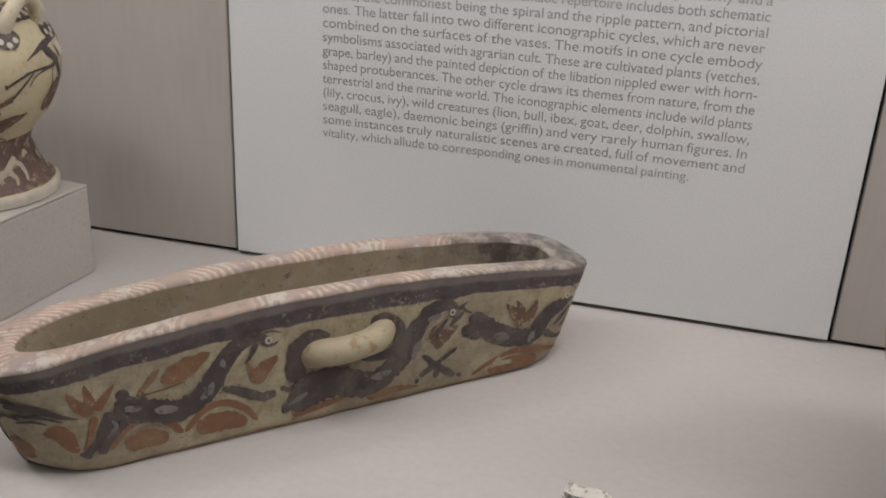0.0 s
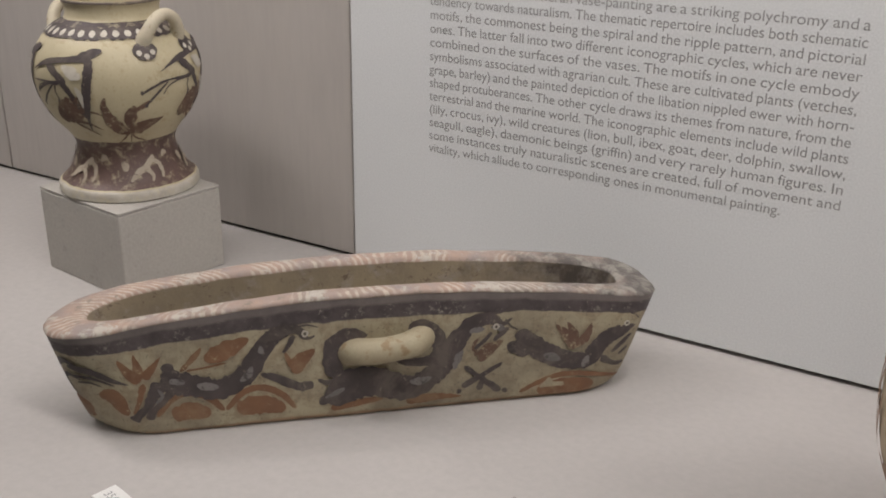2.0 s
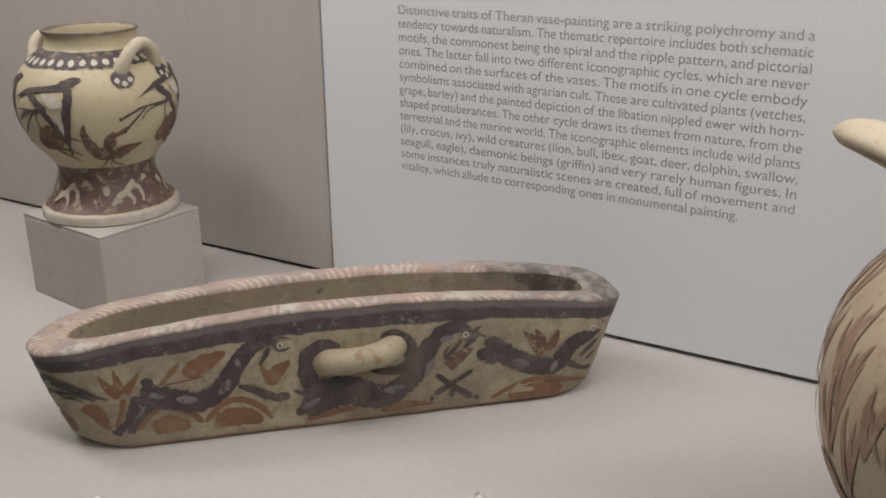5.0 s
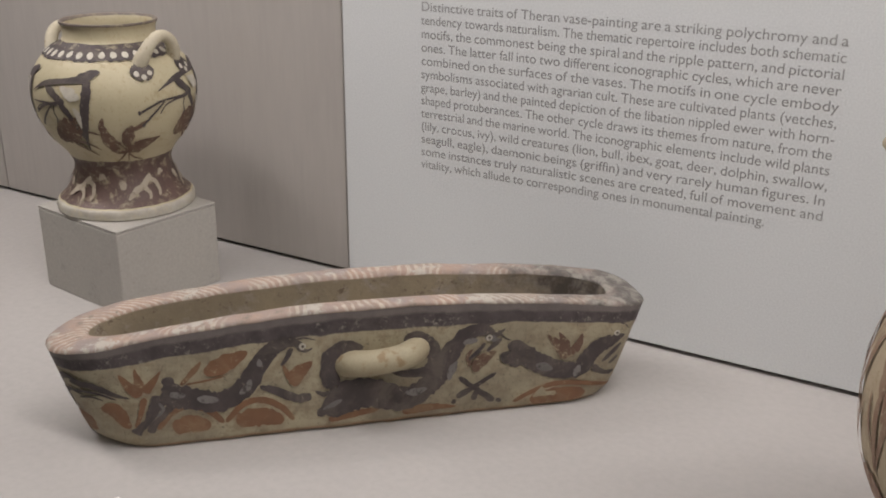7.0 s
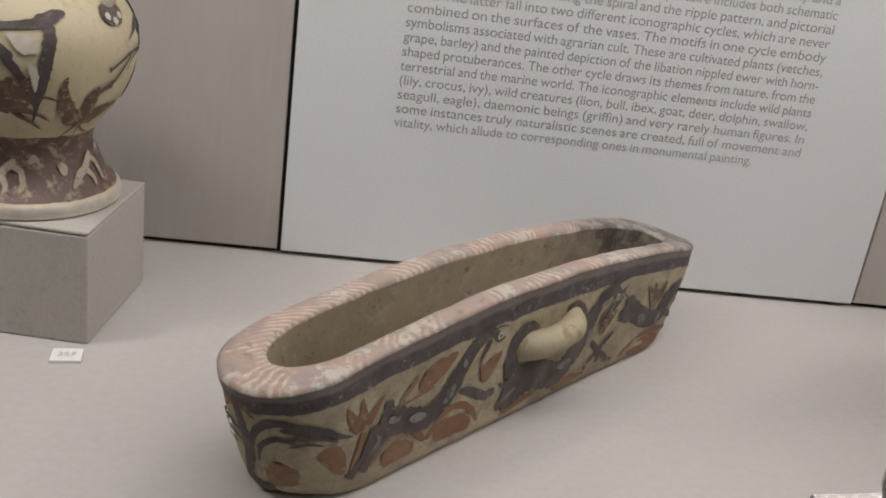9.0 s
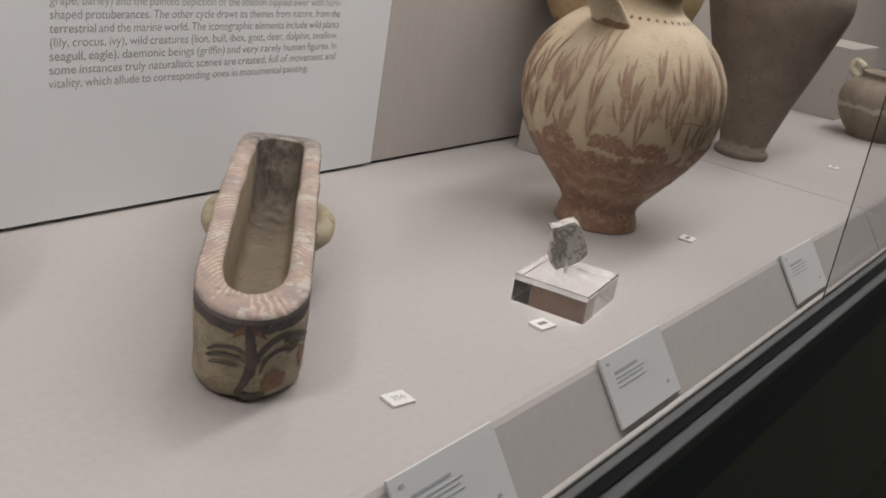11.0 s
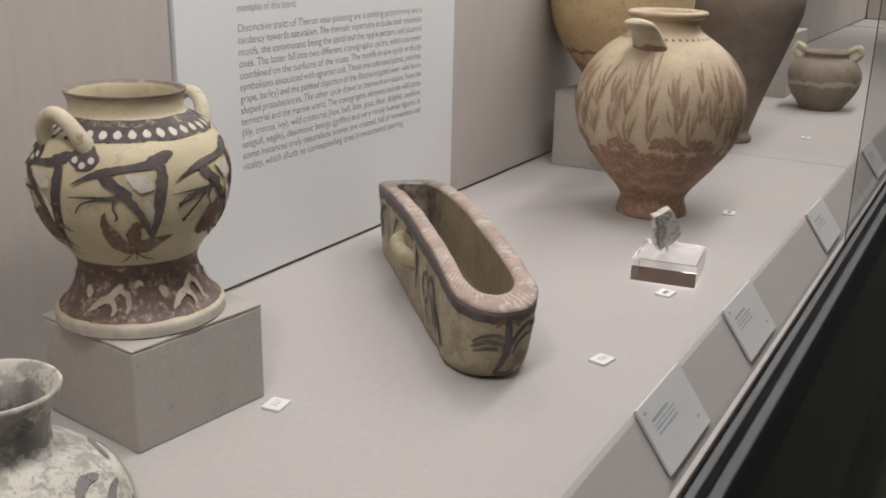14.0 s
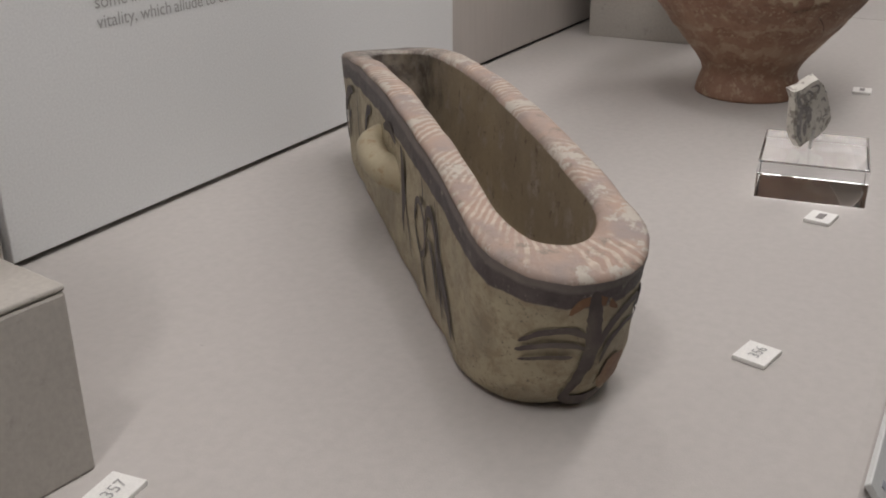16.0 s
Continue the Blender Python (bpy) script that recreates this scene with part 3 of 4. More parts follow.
trough = thing("painted_trough", "long cream clay trough painted with running ibexes, on the deck", "pottery", TROUGH_AT, TROUGH_TURN)
outer_rows, outer_v = [], []
for v in (0.0, 0.015, 0.05, 0.12, 0.22, 0.33, 0.45, 0.57, 0.69, 0.80, 0.88, 0.94, 0.975):
    b, u0, u1 = half_sizes(v)
    tuck, short = {0.0: (0.004, 0.014), 0.015: (0.0018, 0.008), 0.05: (0.0003, 0.003)}.get(v, (0.0, 0.0))
    outer_rows.append(ring(b - tuck, u0 - short, u1 - short, lambda u, v=v: max(0.0006, v * rim_height(u)) if v else 0.0012))
    outer_v.append(v)
bm, rings = trough_shell(outer_rows, "wall", M_TROUGH, trough, outer_v)
bm.faces.new(rings[0][::-1])
part("wall", bm, M_TROUGH, trough, "cream painted wall with a dark band under the rim", True)

b, u0, u1 = half_sizes(1)
rim_rows = [ring(b - e, u0 - e * g, u1 - e * g, lambda u, d=d: rim_height(u) + d, 0.062 - e * 0.4, 0.056 - e * 0.3)
            for e, d, g in ((0.0004, -0.0028, 1), (0.0004, -0.0012, 1), (0.003, 0.0008, 1.2), (0.009, 0.0014, 1.4), (0.0155, 0.0012, 1.6), (0.0200, -0.0006, 1.72), (0.0213, -0.004, 1.75))]
bm, rings = trough_shell(rim_rows, "rim", M_RIM, trough, [0, 0.05, 0.2, 0.5, 0.75, 0.95, 1])
part("rim", bm, M_RIM, trough, "broad rim hatched in pink and cream", True)

inner_rows = [ring(b - e, u0 - f, u1 - f, lambda u, s=s: s * rim_height(u), 0.052, 0.046)
              for e, f, s in ((0.0211, 0.0371, 0.972), (0.0216, 0.040, 0.85), (0.0222, 0.045, 0.6), (0.0235, 0.054, 0.38), (0.026, 0.064, 0.25), (0.032, 0.074, 0.21))]
bm, rings = trough_shell(inner_rows, "inside", M_INSIDE, trough, [1, 0.8, 0.6, 0.4, 0.2, 0.1])
bm.faces.new(rings[-1])
part("inside", bm, M_INSIDE, trough, "plain brown clay inside", True)

for side in (-1, 1):
    bm = tube([(-0.022, side * 0.034, 0.066), (-0.021, side * 0.046, 0.069), (-0.010, side * 0.0570, 0.072), (0.011, side * 0.0610, 0.0745),
               (0.033, side * 0.0585, 0.077), (0.044, side * 0.047, 0.078), (0.046, side * 0.034, 0.077)],
              (0.0160, 0.0138, 0.0126, 0.0120, 0.0124, 0.0136, 0.0160), 16)
    part("lug_handle", bm, M_CREAM, trough, "chalky horn-shaped lug handle", True)


SPAN = (-0.277, -0.210, 0.086, 0.126, 0.234, 0.283), (-0.2915, -0.218, 0.084, 0.122, 0.248, 0.2865)


def settle(u, z):
    """Where a painted point drawn on a plain strip 0.11 high comes to lie on the arched wall."""
    low = 0.110 - 0.012 * (u / 0.265) ** 2
    u = float(np.interp(u, *SPAN))
    return u, (z + 0.009 * max(0.0, 1 - z / 0.08)) * rim_height(u) / low / 1.02


def on_front(u, z, lift):
    u, z = settle(u, z)
    z = max(z, 0.005)
    b, u0, u1 = half_sizes(z / rim_height(u))
    over0, over1 = (u + u0 - 0.062) / 0.062, (u - u1 + 0.056) / 0.056
    if over0 < 0:
        b *= (1 - min(1, -over0) ** 2.1) ** (1 / 2.1)
    if over1 > 0:
        b *= (1 - min(1, over1) ** 2.8) ** (1 / 2.8)
    return (u, -b - lift - 0.0006, z)


def on_back(u, z, lift):
    q = on_front(u, z, lift)
    return (q[0], -q[1], q[2])


def on_near_end(w, z, lift):
    """The round end at -u: w runs across it."""
    z *= 1.08
    b, u0, _ = half_sizes(z / rim_height(-0.26))
    q = min(abs(w) / b, 0.999)
    return (-u0 + 0.062 - 0.062 * (1 - q ** 2.1) ** (1 / 2.1) - lift - 0.0008, w, z)


IBEX = [
    [(-184, 51, 14.9), (-173, 46, 19.2), (-157, 40, 18.2), (-138, 34, 16.7), (-122, 38, 16.1), (-109, 50, 15.9), (-98, 68, 14.0), (-85, 83, 11.7), (-70, 88, 7.9), (-58, 82, 4.8)],
    [(-179, 67, 7.4), (-177, 57, 8.6), (-180, 50, 9.2)],
    [(-184, 47, 12.2), (-192, 34, 8.3), (-197, 23, 6.1), (-206, 14, 6.2), (-210, 9, 7.9)],
    [(-174, 40, 8.2), (-184, 27, 5.0), (-193, 17, 5.0), (-197, 9, 6.8)],
    [(-98, 46, 3.8), (-83, 37, 3.9), (-66, 29, 6.2), (-52, 30, 7.3)],
    [(-92, 46, 2.7), (-70, 34, 3.4), (-60, 24, 6.2)],
    [(-68, 82, 4.8), (-73, 72, 3.2), (-78, 65, 2.2)],
    [(-62, 84, 5.8), (-56, 78, 3.2), (-49, 80, 1.1)],
]
IBEX_B = [
    [(-31, 36, 14.4), (-36, 57, 12.4), (-30, 73, 12.2), (-17, 78, 9.4), (-3, 75, 4.4)],
    [(35, 78, 7.3), (48, 80, 10.7), (61, 69, 12.6), (64, 54, 11.0), (54, 44, 8.2), (33, 44, 5.2), (23, 47, 1.7)],
    [(-39, 8, 13.7), (-18, 25, 28.4), (6, 26, 24.9), (33, 17, 19.9), (55, 26, 17.4), (71, 42, 16.0), (81, 64, 14.5), (94, 79, 12.6), (111, 83, 9.7), (126, 77, 4.6)],
    [(125, 76, 4.1), (134, 83, 1.2)],
    [(-47, 8, 5.9), (-31, 19, 8.8), (-18, 23, 8.8)],
    [(88, 34, 4.5), (105, 20, 4.3), (126, 4, 6.9)],
    [(127, 35, 3.6), (105, 22, 4.2), (86, 12, 6.7)],
    [(109, 22, 3.0), (103, 7, 6.2)],
    [(98, 52, 2.9), (108, 61, 3.5), (115, 69, 2.3)],
    [(117, 60, 2.9), (126, 68, 4.1), (131, 73, 2.3)],
]
IBEX_C = [
    [(140, 69, 8.2), (149, 56, 14.4), (165, 42, 15.9), (183, 33, 16.2), (201, 32, 13.8), (209, 46, 12.4), (220, 59, 12.9), (235, 65, 8.0), (247, 67, 1.8)],
    [(131, 49, 9.0), (141, 51, 12.0), (150, 43, 12.1)],
    [(212, 30, 3.1), (234, 20, 3.8)],
    [(222, 38, 2.5), (234, 51, 4.3), (243, 57, 2.5)],
    [(229, 34, 2.5), (239, 42, 3.8)],
    [(213, 35, 5.0), (225, 24, 3.8), (237, 22, 3.8)],
]
WAVE = [
    [(-259, 68, 6.9), (-240, 65, 7.4), (-224, 55, 4.8), (-211, 49, 1.3)],
    [(-255, 58, 3.2), (-238, 57, 3.2), (-222, 49, 1.3)],
    [(-252, 50, 2.7), (-242, 52, 2.4), (-232, 48, 1.1)],
]
RED = [
    [(-199, 48, 6.5), (-204, 29, 4.4), (-209, 16, 3.9)],
    [(-202, 50, 10.8), (-211, 62, 8.0), (-218, 76, 2.1)],
    [(-201, 54, 9.7), (-203, 67, 6.9), (-205, 80, 1.3)],
    [(-198, 53, 9.2), (-191, 63, 6.9), (-183, 74, 1.6)],
    [(-146, 66, 9.6), (-129, 73, 18.7), (-107, 83, 5.8)],
    [(-167, 57, 3.8), (-154, 71, 5.3), (-148, 79, 1.3)],
    [(-162, 57, 2.1), (-148, 58, 2.1), (-128, 61, 2.1)],
    [(-67, 42, 7.2), (-64, 54, 15.4), (-50, 66, 4.9)],
    [(-70, 49, 7.2), (-77, 67, 2.1)],
]
HILL = [
    [(-190, 10, 3.4), (-178, 22, 4.2), (-163, 27, 4.4), (-146, 22, 4.5), (-132, 10, 3.4)],
    [(-177, 9, 10.2), (-162, 12, 11.9), (-144, 8, 7.4)],
    [(-130, 10, 3.4), (-114, 23, 4.2), (-96, 25, 4.5), (-79, 17, 4.0), (-69, 6, 2.9)],
    [(-121, 9, 10.3), (-99, 12, 13.2), (-78, 6, 6.9)],
    [(-235, 29, 3.9), (-225, 30, 10.0), (-214, 13, 4.5)],
]
HILL_B = [
    [(143, 0, 3.8), (164, 12, 4.7), (184, 17, 5.0), (212, 13, 4.5), (234, 5, 2.6)],
    [(158, 0, 11.5), (182, 3, 16.0), (208, 3, 11.0)],
    [(33, 2, 8.5), (60, 4, 6.7), (86, 2, 1.8)],
    [(-37, 2, 6.0), (-16, 5, 6.6), (11, 8, 4.2)],
]
LILY = [
    [(188, 45, 6.1), (184, 58, 11.5), (171, 74, 1.8)],
    [(188, 48, 8.6), (187, 63, 8.4), (181, 76, 1.5)],
    [(189, 48, 8.6), (198, 59, 8.5), (202, 74, 1.5)],
    [(104, 38, 5.4), (110, 49, 14.3), (127, 59, 4.1)],
    [(100, 44, 4.1), (97, 56, 4.1), (103, 64, 1.7)],
]
PALE = [
    [(-177, 48, 6.0), (-171, 47, 6.5), (-164, 45, 3.8)],
    [(-154, 41, 3.3), (-146, 39, 8.8), (-135, 37, 3.9)],
    [(-97, 75, 2.1), (-97, 70, 5.3), (-95, 67, 1.6)],
    [(-187, 41, 2.2), (-184, 33, 3.3), (-190, 26, 2.2)],
    [(-116, 40, 3.9), (-109, 47, 7.1), (-106, 55, 2.7)],
]
PALE_B = [
    [(78, 32, 3.0), (81, 43, 7.7), (86, 52, 2.3)],
    [(92, 71, 3.4), (100, 73, 6.9), (107, 73, 2.9)],
    [(162, 41, 3.6), (169, 38, 9.8), (177, 34, 3.1)],
    [(197, 23, 2.5), (199, 30, 6.9), (201, 37, 2.5)],
    [(36, 23, 3.6), (46, 23, 8.4), (57, 26, 2.4)],
    [(-42, 14, 2.3), (-31, 19, 5.3), (-24, 23, 2.3)],
    [(114, 75, 2.3), (122, 74, 7.5), (128, 72, 2.3)],
]

part("painted_ibex", strokes(on_front, IBEX, grow=1.27), M_DARK, trough, "dark running ibex")
part("painted_ibex", strokes(on_front, IBEX_B, grow=1.25), M_DARK, trough, "dark ibex curling round the lug")
part("painted_ibex", strokes(on_front, IBEX_C, grow=1.3), M_DARK, trough, "dark running ibex")
stroke_parts("painted_wave", on_front, WAVE, M_DARK, trough, "dark wave line")
stroke_parts("painted_flower", on_front, RED, M_RED, trough, "rust-orange flower", lift=0.0002)
stroke_parts("painted_lily", on_front, LILY, M_BROWN, trough, "brown lily petal", lift=0.0002)
stroke_parts("painted_hill", on_front, moved(HILL, 0, -2, 1.0, 1.32) + HILL_B, M_RED, trough, "rust rounded hill", lift=0.0001, grow=1.15)
stroke_parts("painted_highlight", on_front, PALE + PALE_B, M_GREYPALE, trough, "pale patch on an ibex", lift=0.0009)

EYES = [(-58, 83, 3.2), (119, 75, 3.4), (234, 72, 3.4)]
stroke_parts("painted_eye", on_front, [spot_runs(u, z, r, r) for u, z, r in EYES], M_PALE, trough, "pale round eye", lift=0.0012)
stroke_parts("painted_pupil", on_front, [spot_runs(u, z, r * 0.45, r * 0.45) for u, z, r in EYES], M_DARK, trough, "dark pupil", lift=0.0016)
HORNS = [[(-66, 89, 1.5), (-56, 90, 1.6), (-46, 87, 1.0)], [(128, 82, 1.6), (133, 74, 1.8), (139, 70, 1.2)], [(112, 88, 2), (122, 88, 2), (134, 92, 1)], [(236, 84, 2), (246, 80, 1.5), (252, 74, 1)],
         [(-48, 34, 3), (-40, 30, 5), (-36, 33, 3)], [(128, 6, 5), (132, 2, 3)], [(84, 10, 5), (82, 5, 4)]]
stroke_parts("painted_line", on_front, HORNS, M_DARK, trough, "thin dark brush line")
BACK = [
    [(-42, 90, 4), (-46, 74, 11), (-46, 52, 12), (-42, 34, 6), (-44, 22, 2)], [(-24, 86, 5), (0, 90, 7), (24, 86, 5)], [(-52, 60, 2), (-60, 36, 3), (-70, 14, 2)],
    [(-84, 50, 4), (-90, 66, 5), (-102, 70, 5), (-113, 60, 5), (-114, 44, 5), (-104, 32, 5), (-92, 36, 4), (-84, 50, 3)], [(-110, 90, 2), (-112, 80, 3), (-108, 70, 2)],
    [(-100, 32, 3), (-106, 20, 7), (-118, 8, 3)], [(-116, 58, 3), (-124, 72, 7), (-136, 74, 9), (-146, 62, 9), (-150, 44, 8), (-156, 24, 5), (-160, 10, 2)],
    [(-122, 52, 3), (-132, 48, 7), (-140, 34, 6), (-146, 16, 3)], [(-146, 88, 2), (-152, 70, 3), (-164, 40, 3), (-178, 12, 2)],
    [(-150, 50, 4), (-160, 44, 11), (-170, 30, 12), (-178, 18, 8), (-184, 8, 3)],
]
FAR_BACK = [
    [(80, 84, 6), (100, 78, 9), (112, 56, 9), (104, 30, 6)], [(92, 60, 4), (100, 50, 6), (98, 34, 4)], [(150, 86, 3), (148, 50, 4), (144, 18, 3)],
    [(170, 80, 6), (196, 74, 10), (212, 50, 10), (204, 22, 6)], [(188, 56, 4), (198, 44, 6), (194, 28, 4)],
]
stroke_parts("painted_spiral", on_back, FAR_BACK, M_DARK, trough, "dark curling plant stroke")
stroke_parts("painted_spiral", on_back, BACK, M_DARK, trough, "dark curling plant stroke")
END = [[(32, 50, 2), (22, 58, 4), (8, 60, 5), (-4, 54, 3)], [(33, 44, 3), (20, 50, 4), (6, 50, 4), (-4, 46, 2)], [(31, 38, 2), (18, 42, 3), (4, 42, 3)],
       [(-2, 84, 5), (-5, 64, 10), (-6, 44, 9), (-2, 26, 8), (6, 10, 5)], [(-40, 66, 3), (-30, 70, 6), (-18, 62, 6), (-10, 46, 5), (-8, 30, 3)],
       [(-38, 54, 2), (-28, 56, 4), (-18, 48, 4), (-14, 34, 2)], [(6, 12, 6), (-8, 8, 8), (-20, 12, 5)]]
stroke_parts("painted_wave", on_near_end, END, M_DARK, trough, "dark wave line on the round end", grow=0.95)
stroke_parts("painted_hill", on_near_end, [[(-36, 30, 6), (-28, 26, 18), (-18, 14, 8)], [(10, 70, 3), (2, 78, 6), (-10, 76, 5), (-18, 70, 2)]], M_RED, trough, "rust rounded hill", lift=0.0002)

# ---- plinths ----
def plinth(label, at, size, turn=0.0, bevel=0.002):
    ob = thing("display_plinth", label, "plinth", at, turn)
    sx, sy, sz = size
    part("box", block((-sx / 2, -sy / 2, 0.0), (sx / 2, sy / 2, sz - 0.0035), bevel), M_PLINTH, ob)
    part("top_board", block((-sx / 2, -sy / 2, sz - 0.0032), (sx / 2, sy / 2, sz), 0.0012), M_PLINTH, ob)
    return ob


plinth("grey square plinth under the swallow vase, a chipped edge", (-0.9195, -0.1755, 0.0), (0.163, 0.148, 0.108), -7.0)


# ---- the swallow vase ----
VASE_AT = (-0.926, -0.167, 0.1085)
VASE = [(0.060, 0.0), (0.0785, 0.0), (0.0805, 0.004), (0.0800, 0.010), (0.0770, 0.0135), (0.0690, 0.021), (0.0605, 0.036), (0.0560, 0.052), (0.0575, 0.062),
        (0.0645, 0.074), (0.0770, 0.090), (0.0875, 0.112), (0.0925, 0.135), (0.0915, 0.155), (0.0835, 0.174), (0.0705, 0.189), (0.0595, 0.1965),
        (0.0535, 0.2005), (0.0515, 0.207), (0.0520, 0.214), (0.0545, 0.2195), (0.0535, 0.2215), (0.0495, 0.218), (0.0480, 0.205), (0.0520, 0.194),
        (0.0700, 0.172), (0.0780, 0.140), (0.0600, 0.095), (0.030, 0.075), (0.0, 0.072)]


CURVES = {}


def radius_at(profile, z, upto):
    key = (id(profile), upto)
    if key not in CURVES:
        run = np.array(spline(profile, 5)[:(upto - 1) * 5 + 1])
        CURVES[key] = (np.ascontiguousarray(np.maximum.accumulate(run[:, 1])), np.ascontiguousarray(run[:, 0]))
    return float(np.interp(z, *CURVES[key]))


def on_turned(profile, upto, angle, ref):
    """Lays strokes on a turned body: x runs round it from an angle, in metres at a reference radius."""
    def onto(x, z, lift):
        a = radians(angle) + x / ref
        r = radius_at(profile, z, upto) + lift + 0.0007
        return (r * math.cos(a), r * math.sin(a), z)
    return onto


vase = thing("swallow_vase", "cream two-handled vase with dark painted swallows on a grey plinth", "vase", VASE_AT)
vase.scale = (1.04, 1.04, 1.03)
part("body", turned(VASE, 72, 0.012, 5, 3), M_VASE, vase, "cream body with a dark brown foot", True)
for turn in (0, 180):
    m = pose(0, 0, 0, 0, 0, turn)
    bm = tube([m @ Vector(p) for p in ((0.068, -0.025, 0.176), (0.076, -0.022, 0.190), (0.0800, -0.013, 0.203), (0.0805, 0.0, 0.2085), (0.0800, 0.013, 0.203), (0.076, 0.022, 0.190), (0.068, 0.025, 0.176))],
              (0.0100, 0.0078, 0.0069, 0.0066, 0.0069, 0.0078, 0.0100), 14)
    part("loop_handle", bm, M_LUG, vase, "cream upright loop handle", True)
    patches = [spot_runs(s * 29, 173, 13, 10) for s in (-1, 1)]
    stroke_parts("painted_patch", on_turned(VASE, 17, turn, 0.08), patches, M_DARK, vase, "dark patch at the handle's foot", across=9)
    dabs = [spot_runs(s * 29 + d, 171 + e, 2.8, 2.8) for s in (-1, 1) for d, e in ((-7, 0), (0, -4), (7, 0))]
    stroke_parts("painted_dot", on_turned(VASE, 17, turn, 0.08), dabs, M_PALE, vase, "white dot", lift=0.0012)

SWALLOW = [[(42, 31, 2), (36, 30, 9), (24, 26, 13), (10, 22, 9), (-8, 20, 7), (-30, 17, 8), (-48, 11, 4), (-62, 4, 1)],
           [(26, 22, 12), (25, 8, 13), (21, -14, 13), (17, -36, 10), (14, -54, 5), (12, -68, 1)], [(-20, 6, 7), (-10, -6, 10), (0, -20, 9), (8, -36, 7), (12, -50, 3)],
           [(-34, 16, 6), (-24, 8, 12), (-14, 0, 11), (-4, -6, 8)], [(-12, -6, 5), (-30, -7, 4), (-48, -7, 2.5), (-66, -8, 1)],
           [(-14, -8, 4), (-36, -9, 3), (-52, -14, 2), (-60, -24, 2)], [(-20, -10, 3), (-22, -18, 2), (-19, -26, 3), (-22, -31, 1.5)]]
SWALLOW_BELLY = [[(-8, 14, 3), (-1, 10, 10), (6, 6, 16), (12, 4, 12), (16, 6, 4)], [(8, -10, 3), (12, -18, 7), (13, -30, 4), (13, -36, 1)]]
LILY_RUNS = [[(0, 0, 8), (-16, 10, 16), (-24, 30, 8), (-22, 42, 2)], [(0, 2, 10), (14, 6, 15), (32, 12, 6), (40, 15, 1)], [(0, 6, 8), (2, 20, 14), (6, 32, 4)],
             [(6, 26, 4), (14, 30, 6), (24, 36, 2)], [(0, 0, 3), (-8, -8, 2), (-18, -14, 1)], [(0, 0, 3), (10, -8, 2), (24, -12, 1)], [(2, -2, 2), (2, -12, 1.5)]]
CATKIN = [[(-40, -16, 3), (-20, -8, 3), (2, -2, 2)], [(-42, -16, 5), (-38, -15, 5)], [(-36, -34, 5), (-32, -31, 5)], [(-34, -32, 3), (-18, -18, 3), (0, -4, 2)]]
TUFT = [[(-22, 92, 8), (-8, 100, 26), (6, 106, 30), (18, 112, 14), (26, 118, 3)], [(4, 92, 5), (22, 88, 3), (36, 80, 1)], [(0, 90, 4), (16, 80, 3), (28, 72, 1)], [(10, 104, 4), (28, 104, 3), (40, 100, 1)], [(12, 118, 4), (24, 126, 3), (34, 128, 1)]]
for angle, lily in ((-131, 1), (-75, 0), (22, 0), (-189, 0), (-260, 1)):
    onto = on_turned(VASE, 17, angle, 0.094)
    part("painted_swallow", strokes(onto, moved(SWALLOW, 0, 146, 0.93, 0.93), across=7, grow=0.86), M_DARK, vase, "dark flying swallow")
    part("painted_belly", strokes(onto, moved(SWALLOW_BELLY, 0, 146, 0.93, 0.93), lift=0.0013, across=7), M_PALE, vase, "white swallow belly")
    part("painted_lily", strokes(onto, moved(LILY_RUNS, -6, 84, 1.0, 1.0) if lily else moved(TUFT, -8, 4), lift=0.0002, across=7), M_BROWN, vase, "brown lily" if lily else "brown plant tuft")
for angle in (-37, 60, -222):
    part("painted_lily", strokes(on_turned(VASE, 17, angle, 0.094), moved(LILY_RUNS, 0, 80, 1.12, 1.08), lift=0.0002, across=7), M_BROWN, vase, "brown lily")
for angle in (-20, -100):
    stroke_parts("painted_catkin", on_turned(VASE, 17, angle, 0.094), moved(CATKIN, 20, 142, 0.8, 0.9), M_DARK, vase, "dark catkin", across=5)
dots = [spot_runs(k * 11.6, 190.5, 3.4, 3.0) for k in range(-18, 18)]
part("painted_band", strokes(on_turned(VASE, 18, 0, 0.0665), [[(x, 190.5, 11) for x in range(-209, 211, 10)]], across=7), M_DARK, vase, "dark band round the neck")
stroke_parts("painted_dot", on_turned(VASE, 18, 0, 0.0665), dots, M_PALE, vase, "white dot", lift=0.0013)
FOOT = [[(-30, 24, 3), (-20, 32, 5), (-8, 36, 5), (4, 44, 5), (12, 50, 3)], [(-8, 36, 5), (2, 28, 3), (0, 20, 2)], [(8, 44, 4), (18, 40, 4), (22, 30, 3), (18, 22, 2)], [(-24, 30, 3), (-34, 22, 2)],
        [(30, 46, 3), (36, 52, 4), (42, 48, 2)], [(-46, 46, 3), (-42, 40, 6), (-40, 34, 3)]]
for angle in (-155, -88, -20, 50, 122):
    part("painted_animal", strokes(on_turned(VASE, 10, angle, 0.060), moved(FOOT, 0, 2, 0.62, 0.9), lift=0.0008, grow=1.45, across=7), M_DULL, vase, "pale animal on the dark foot")

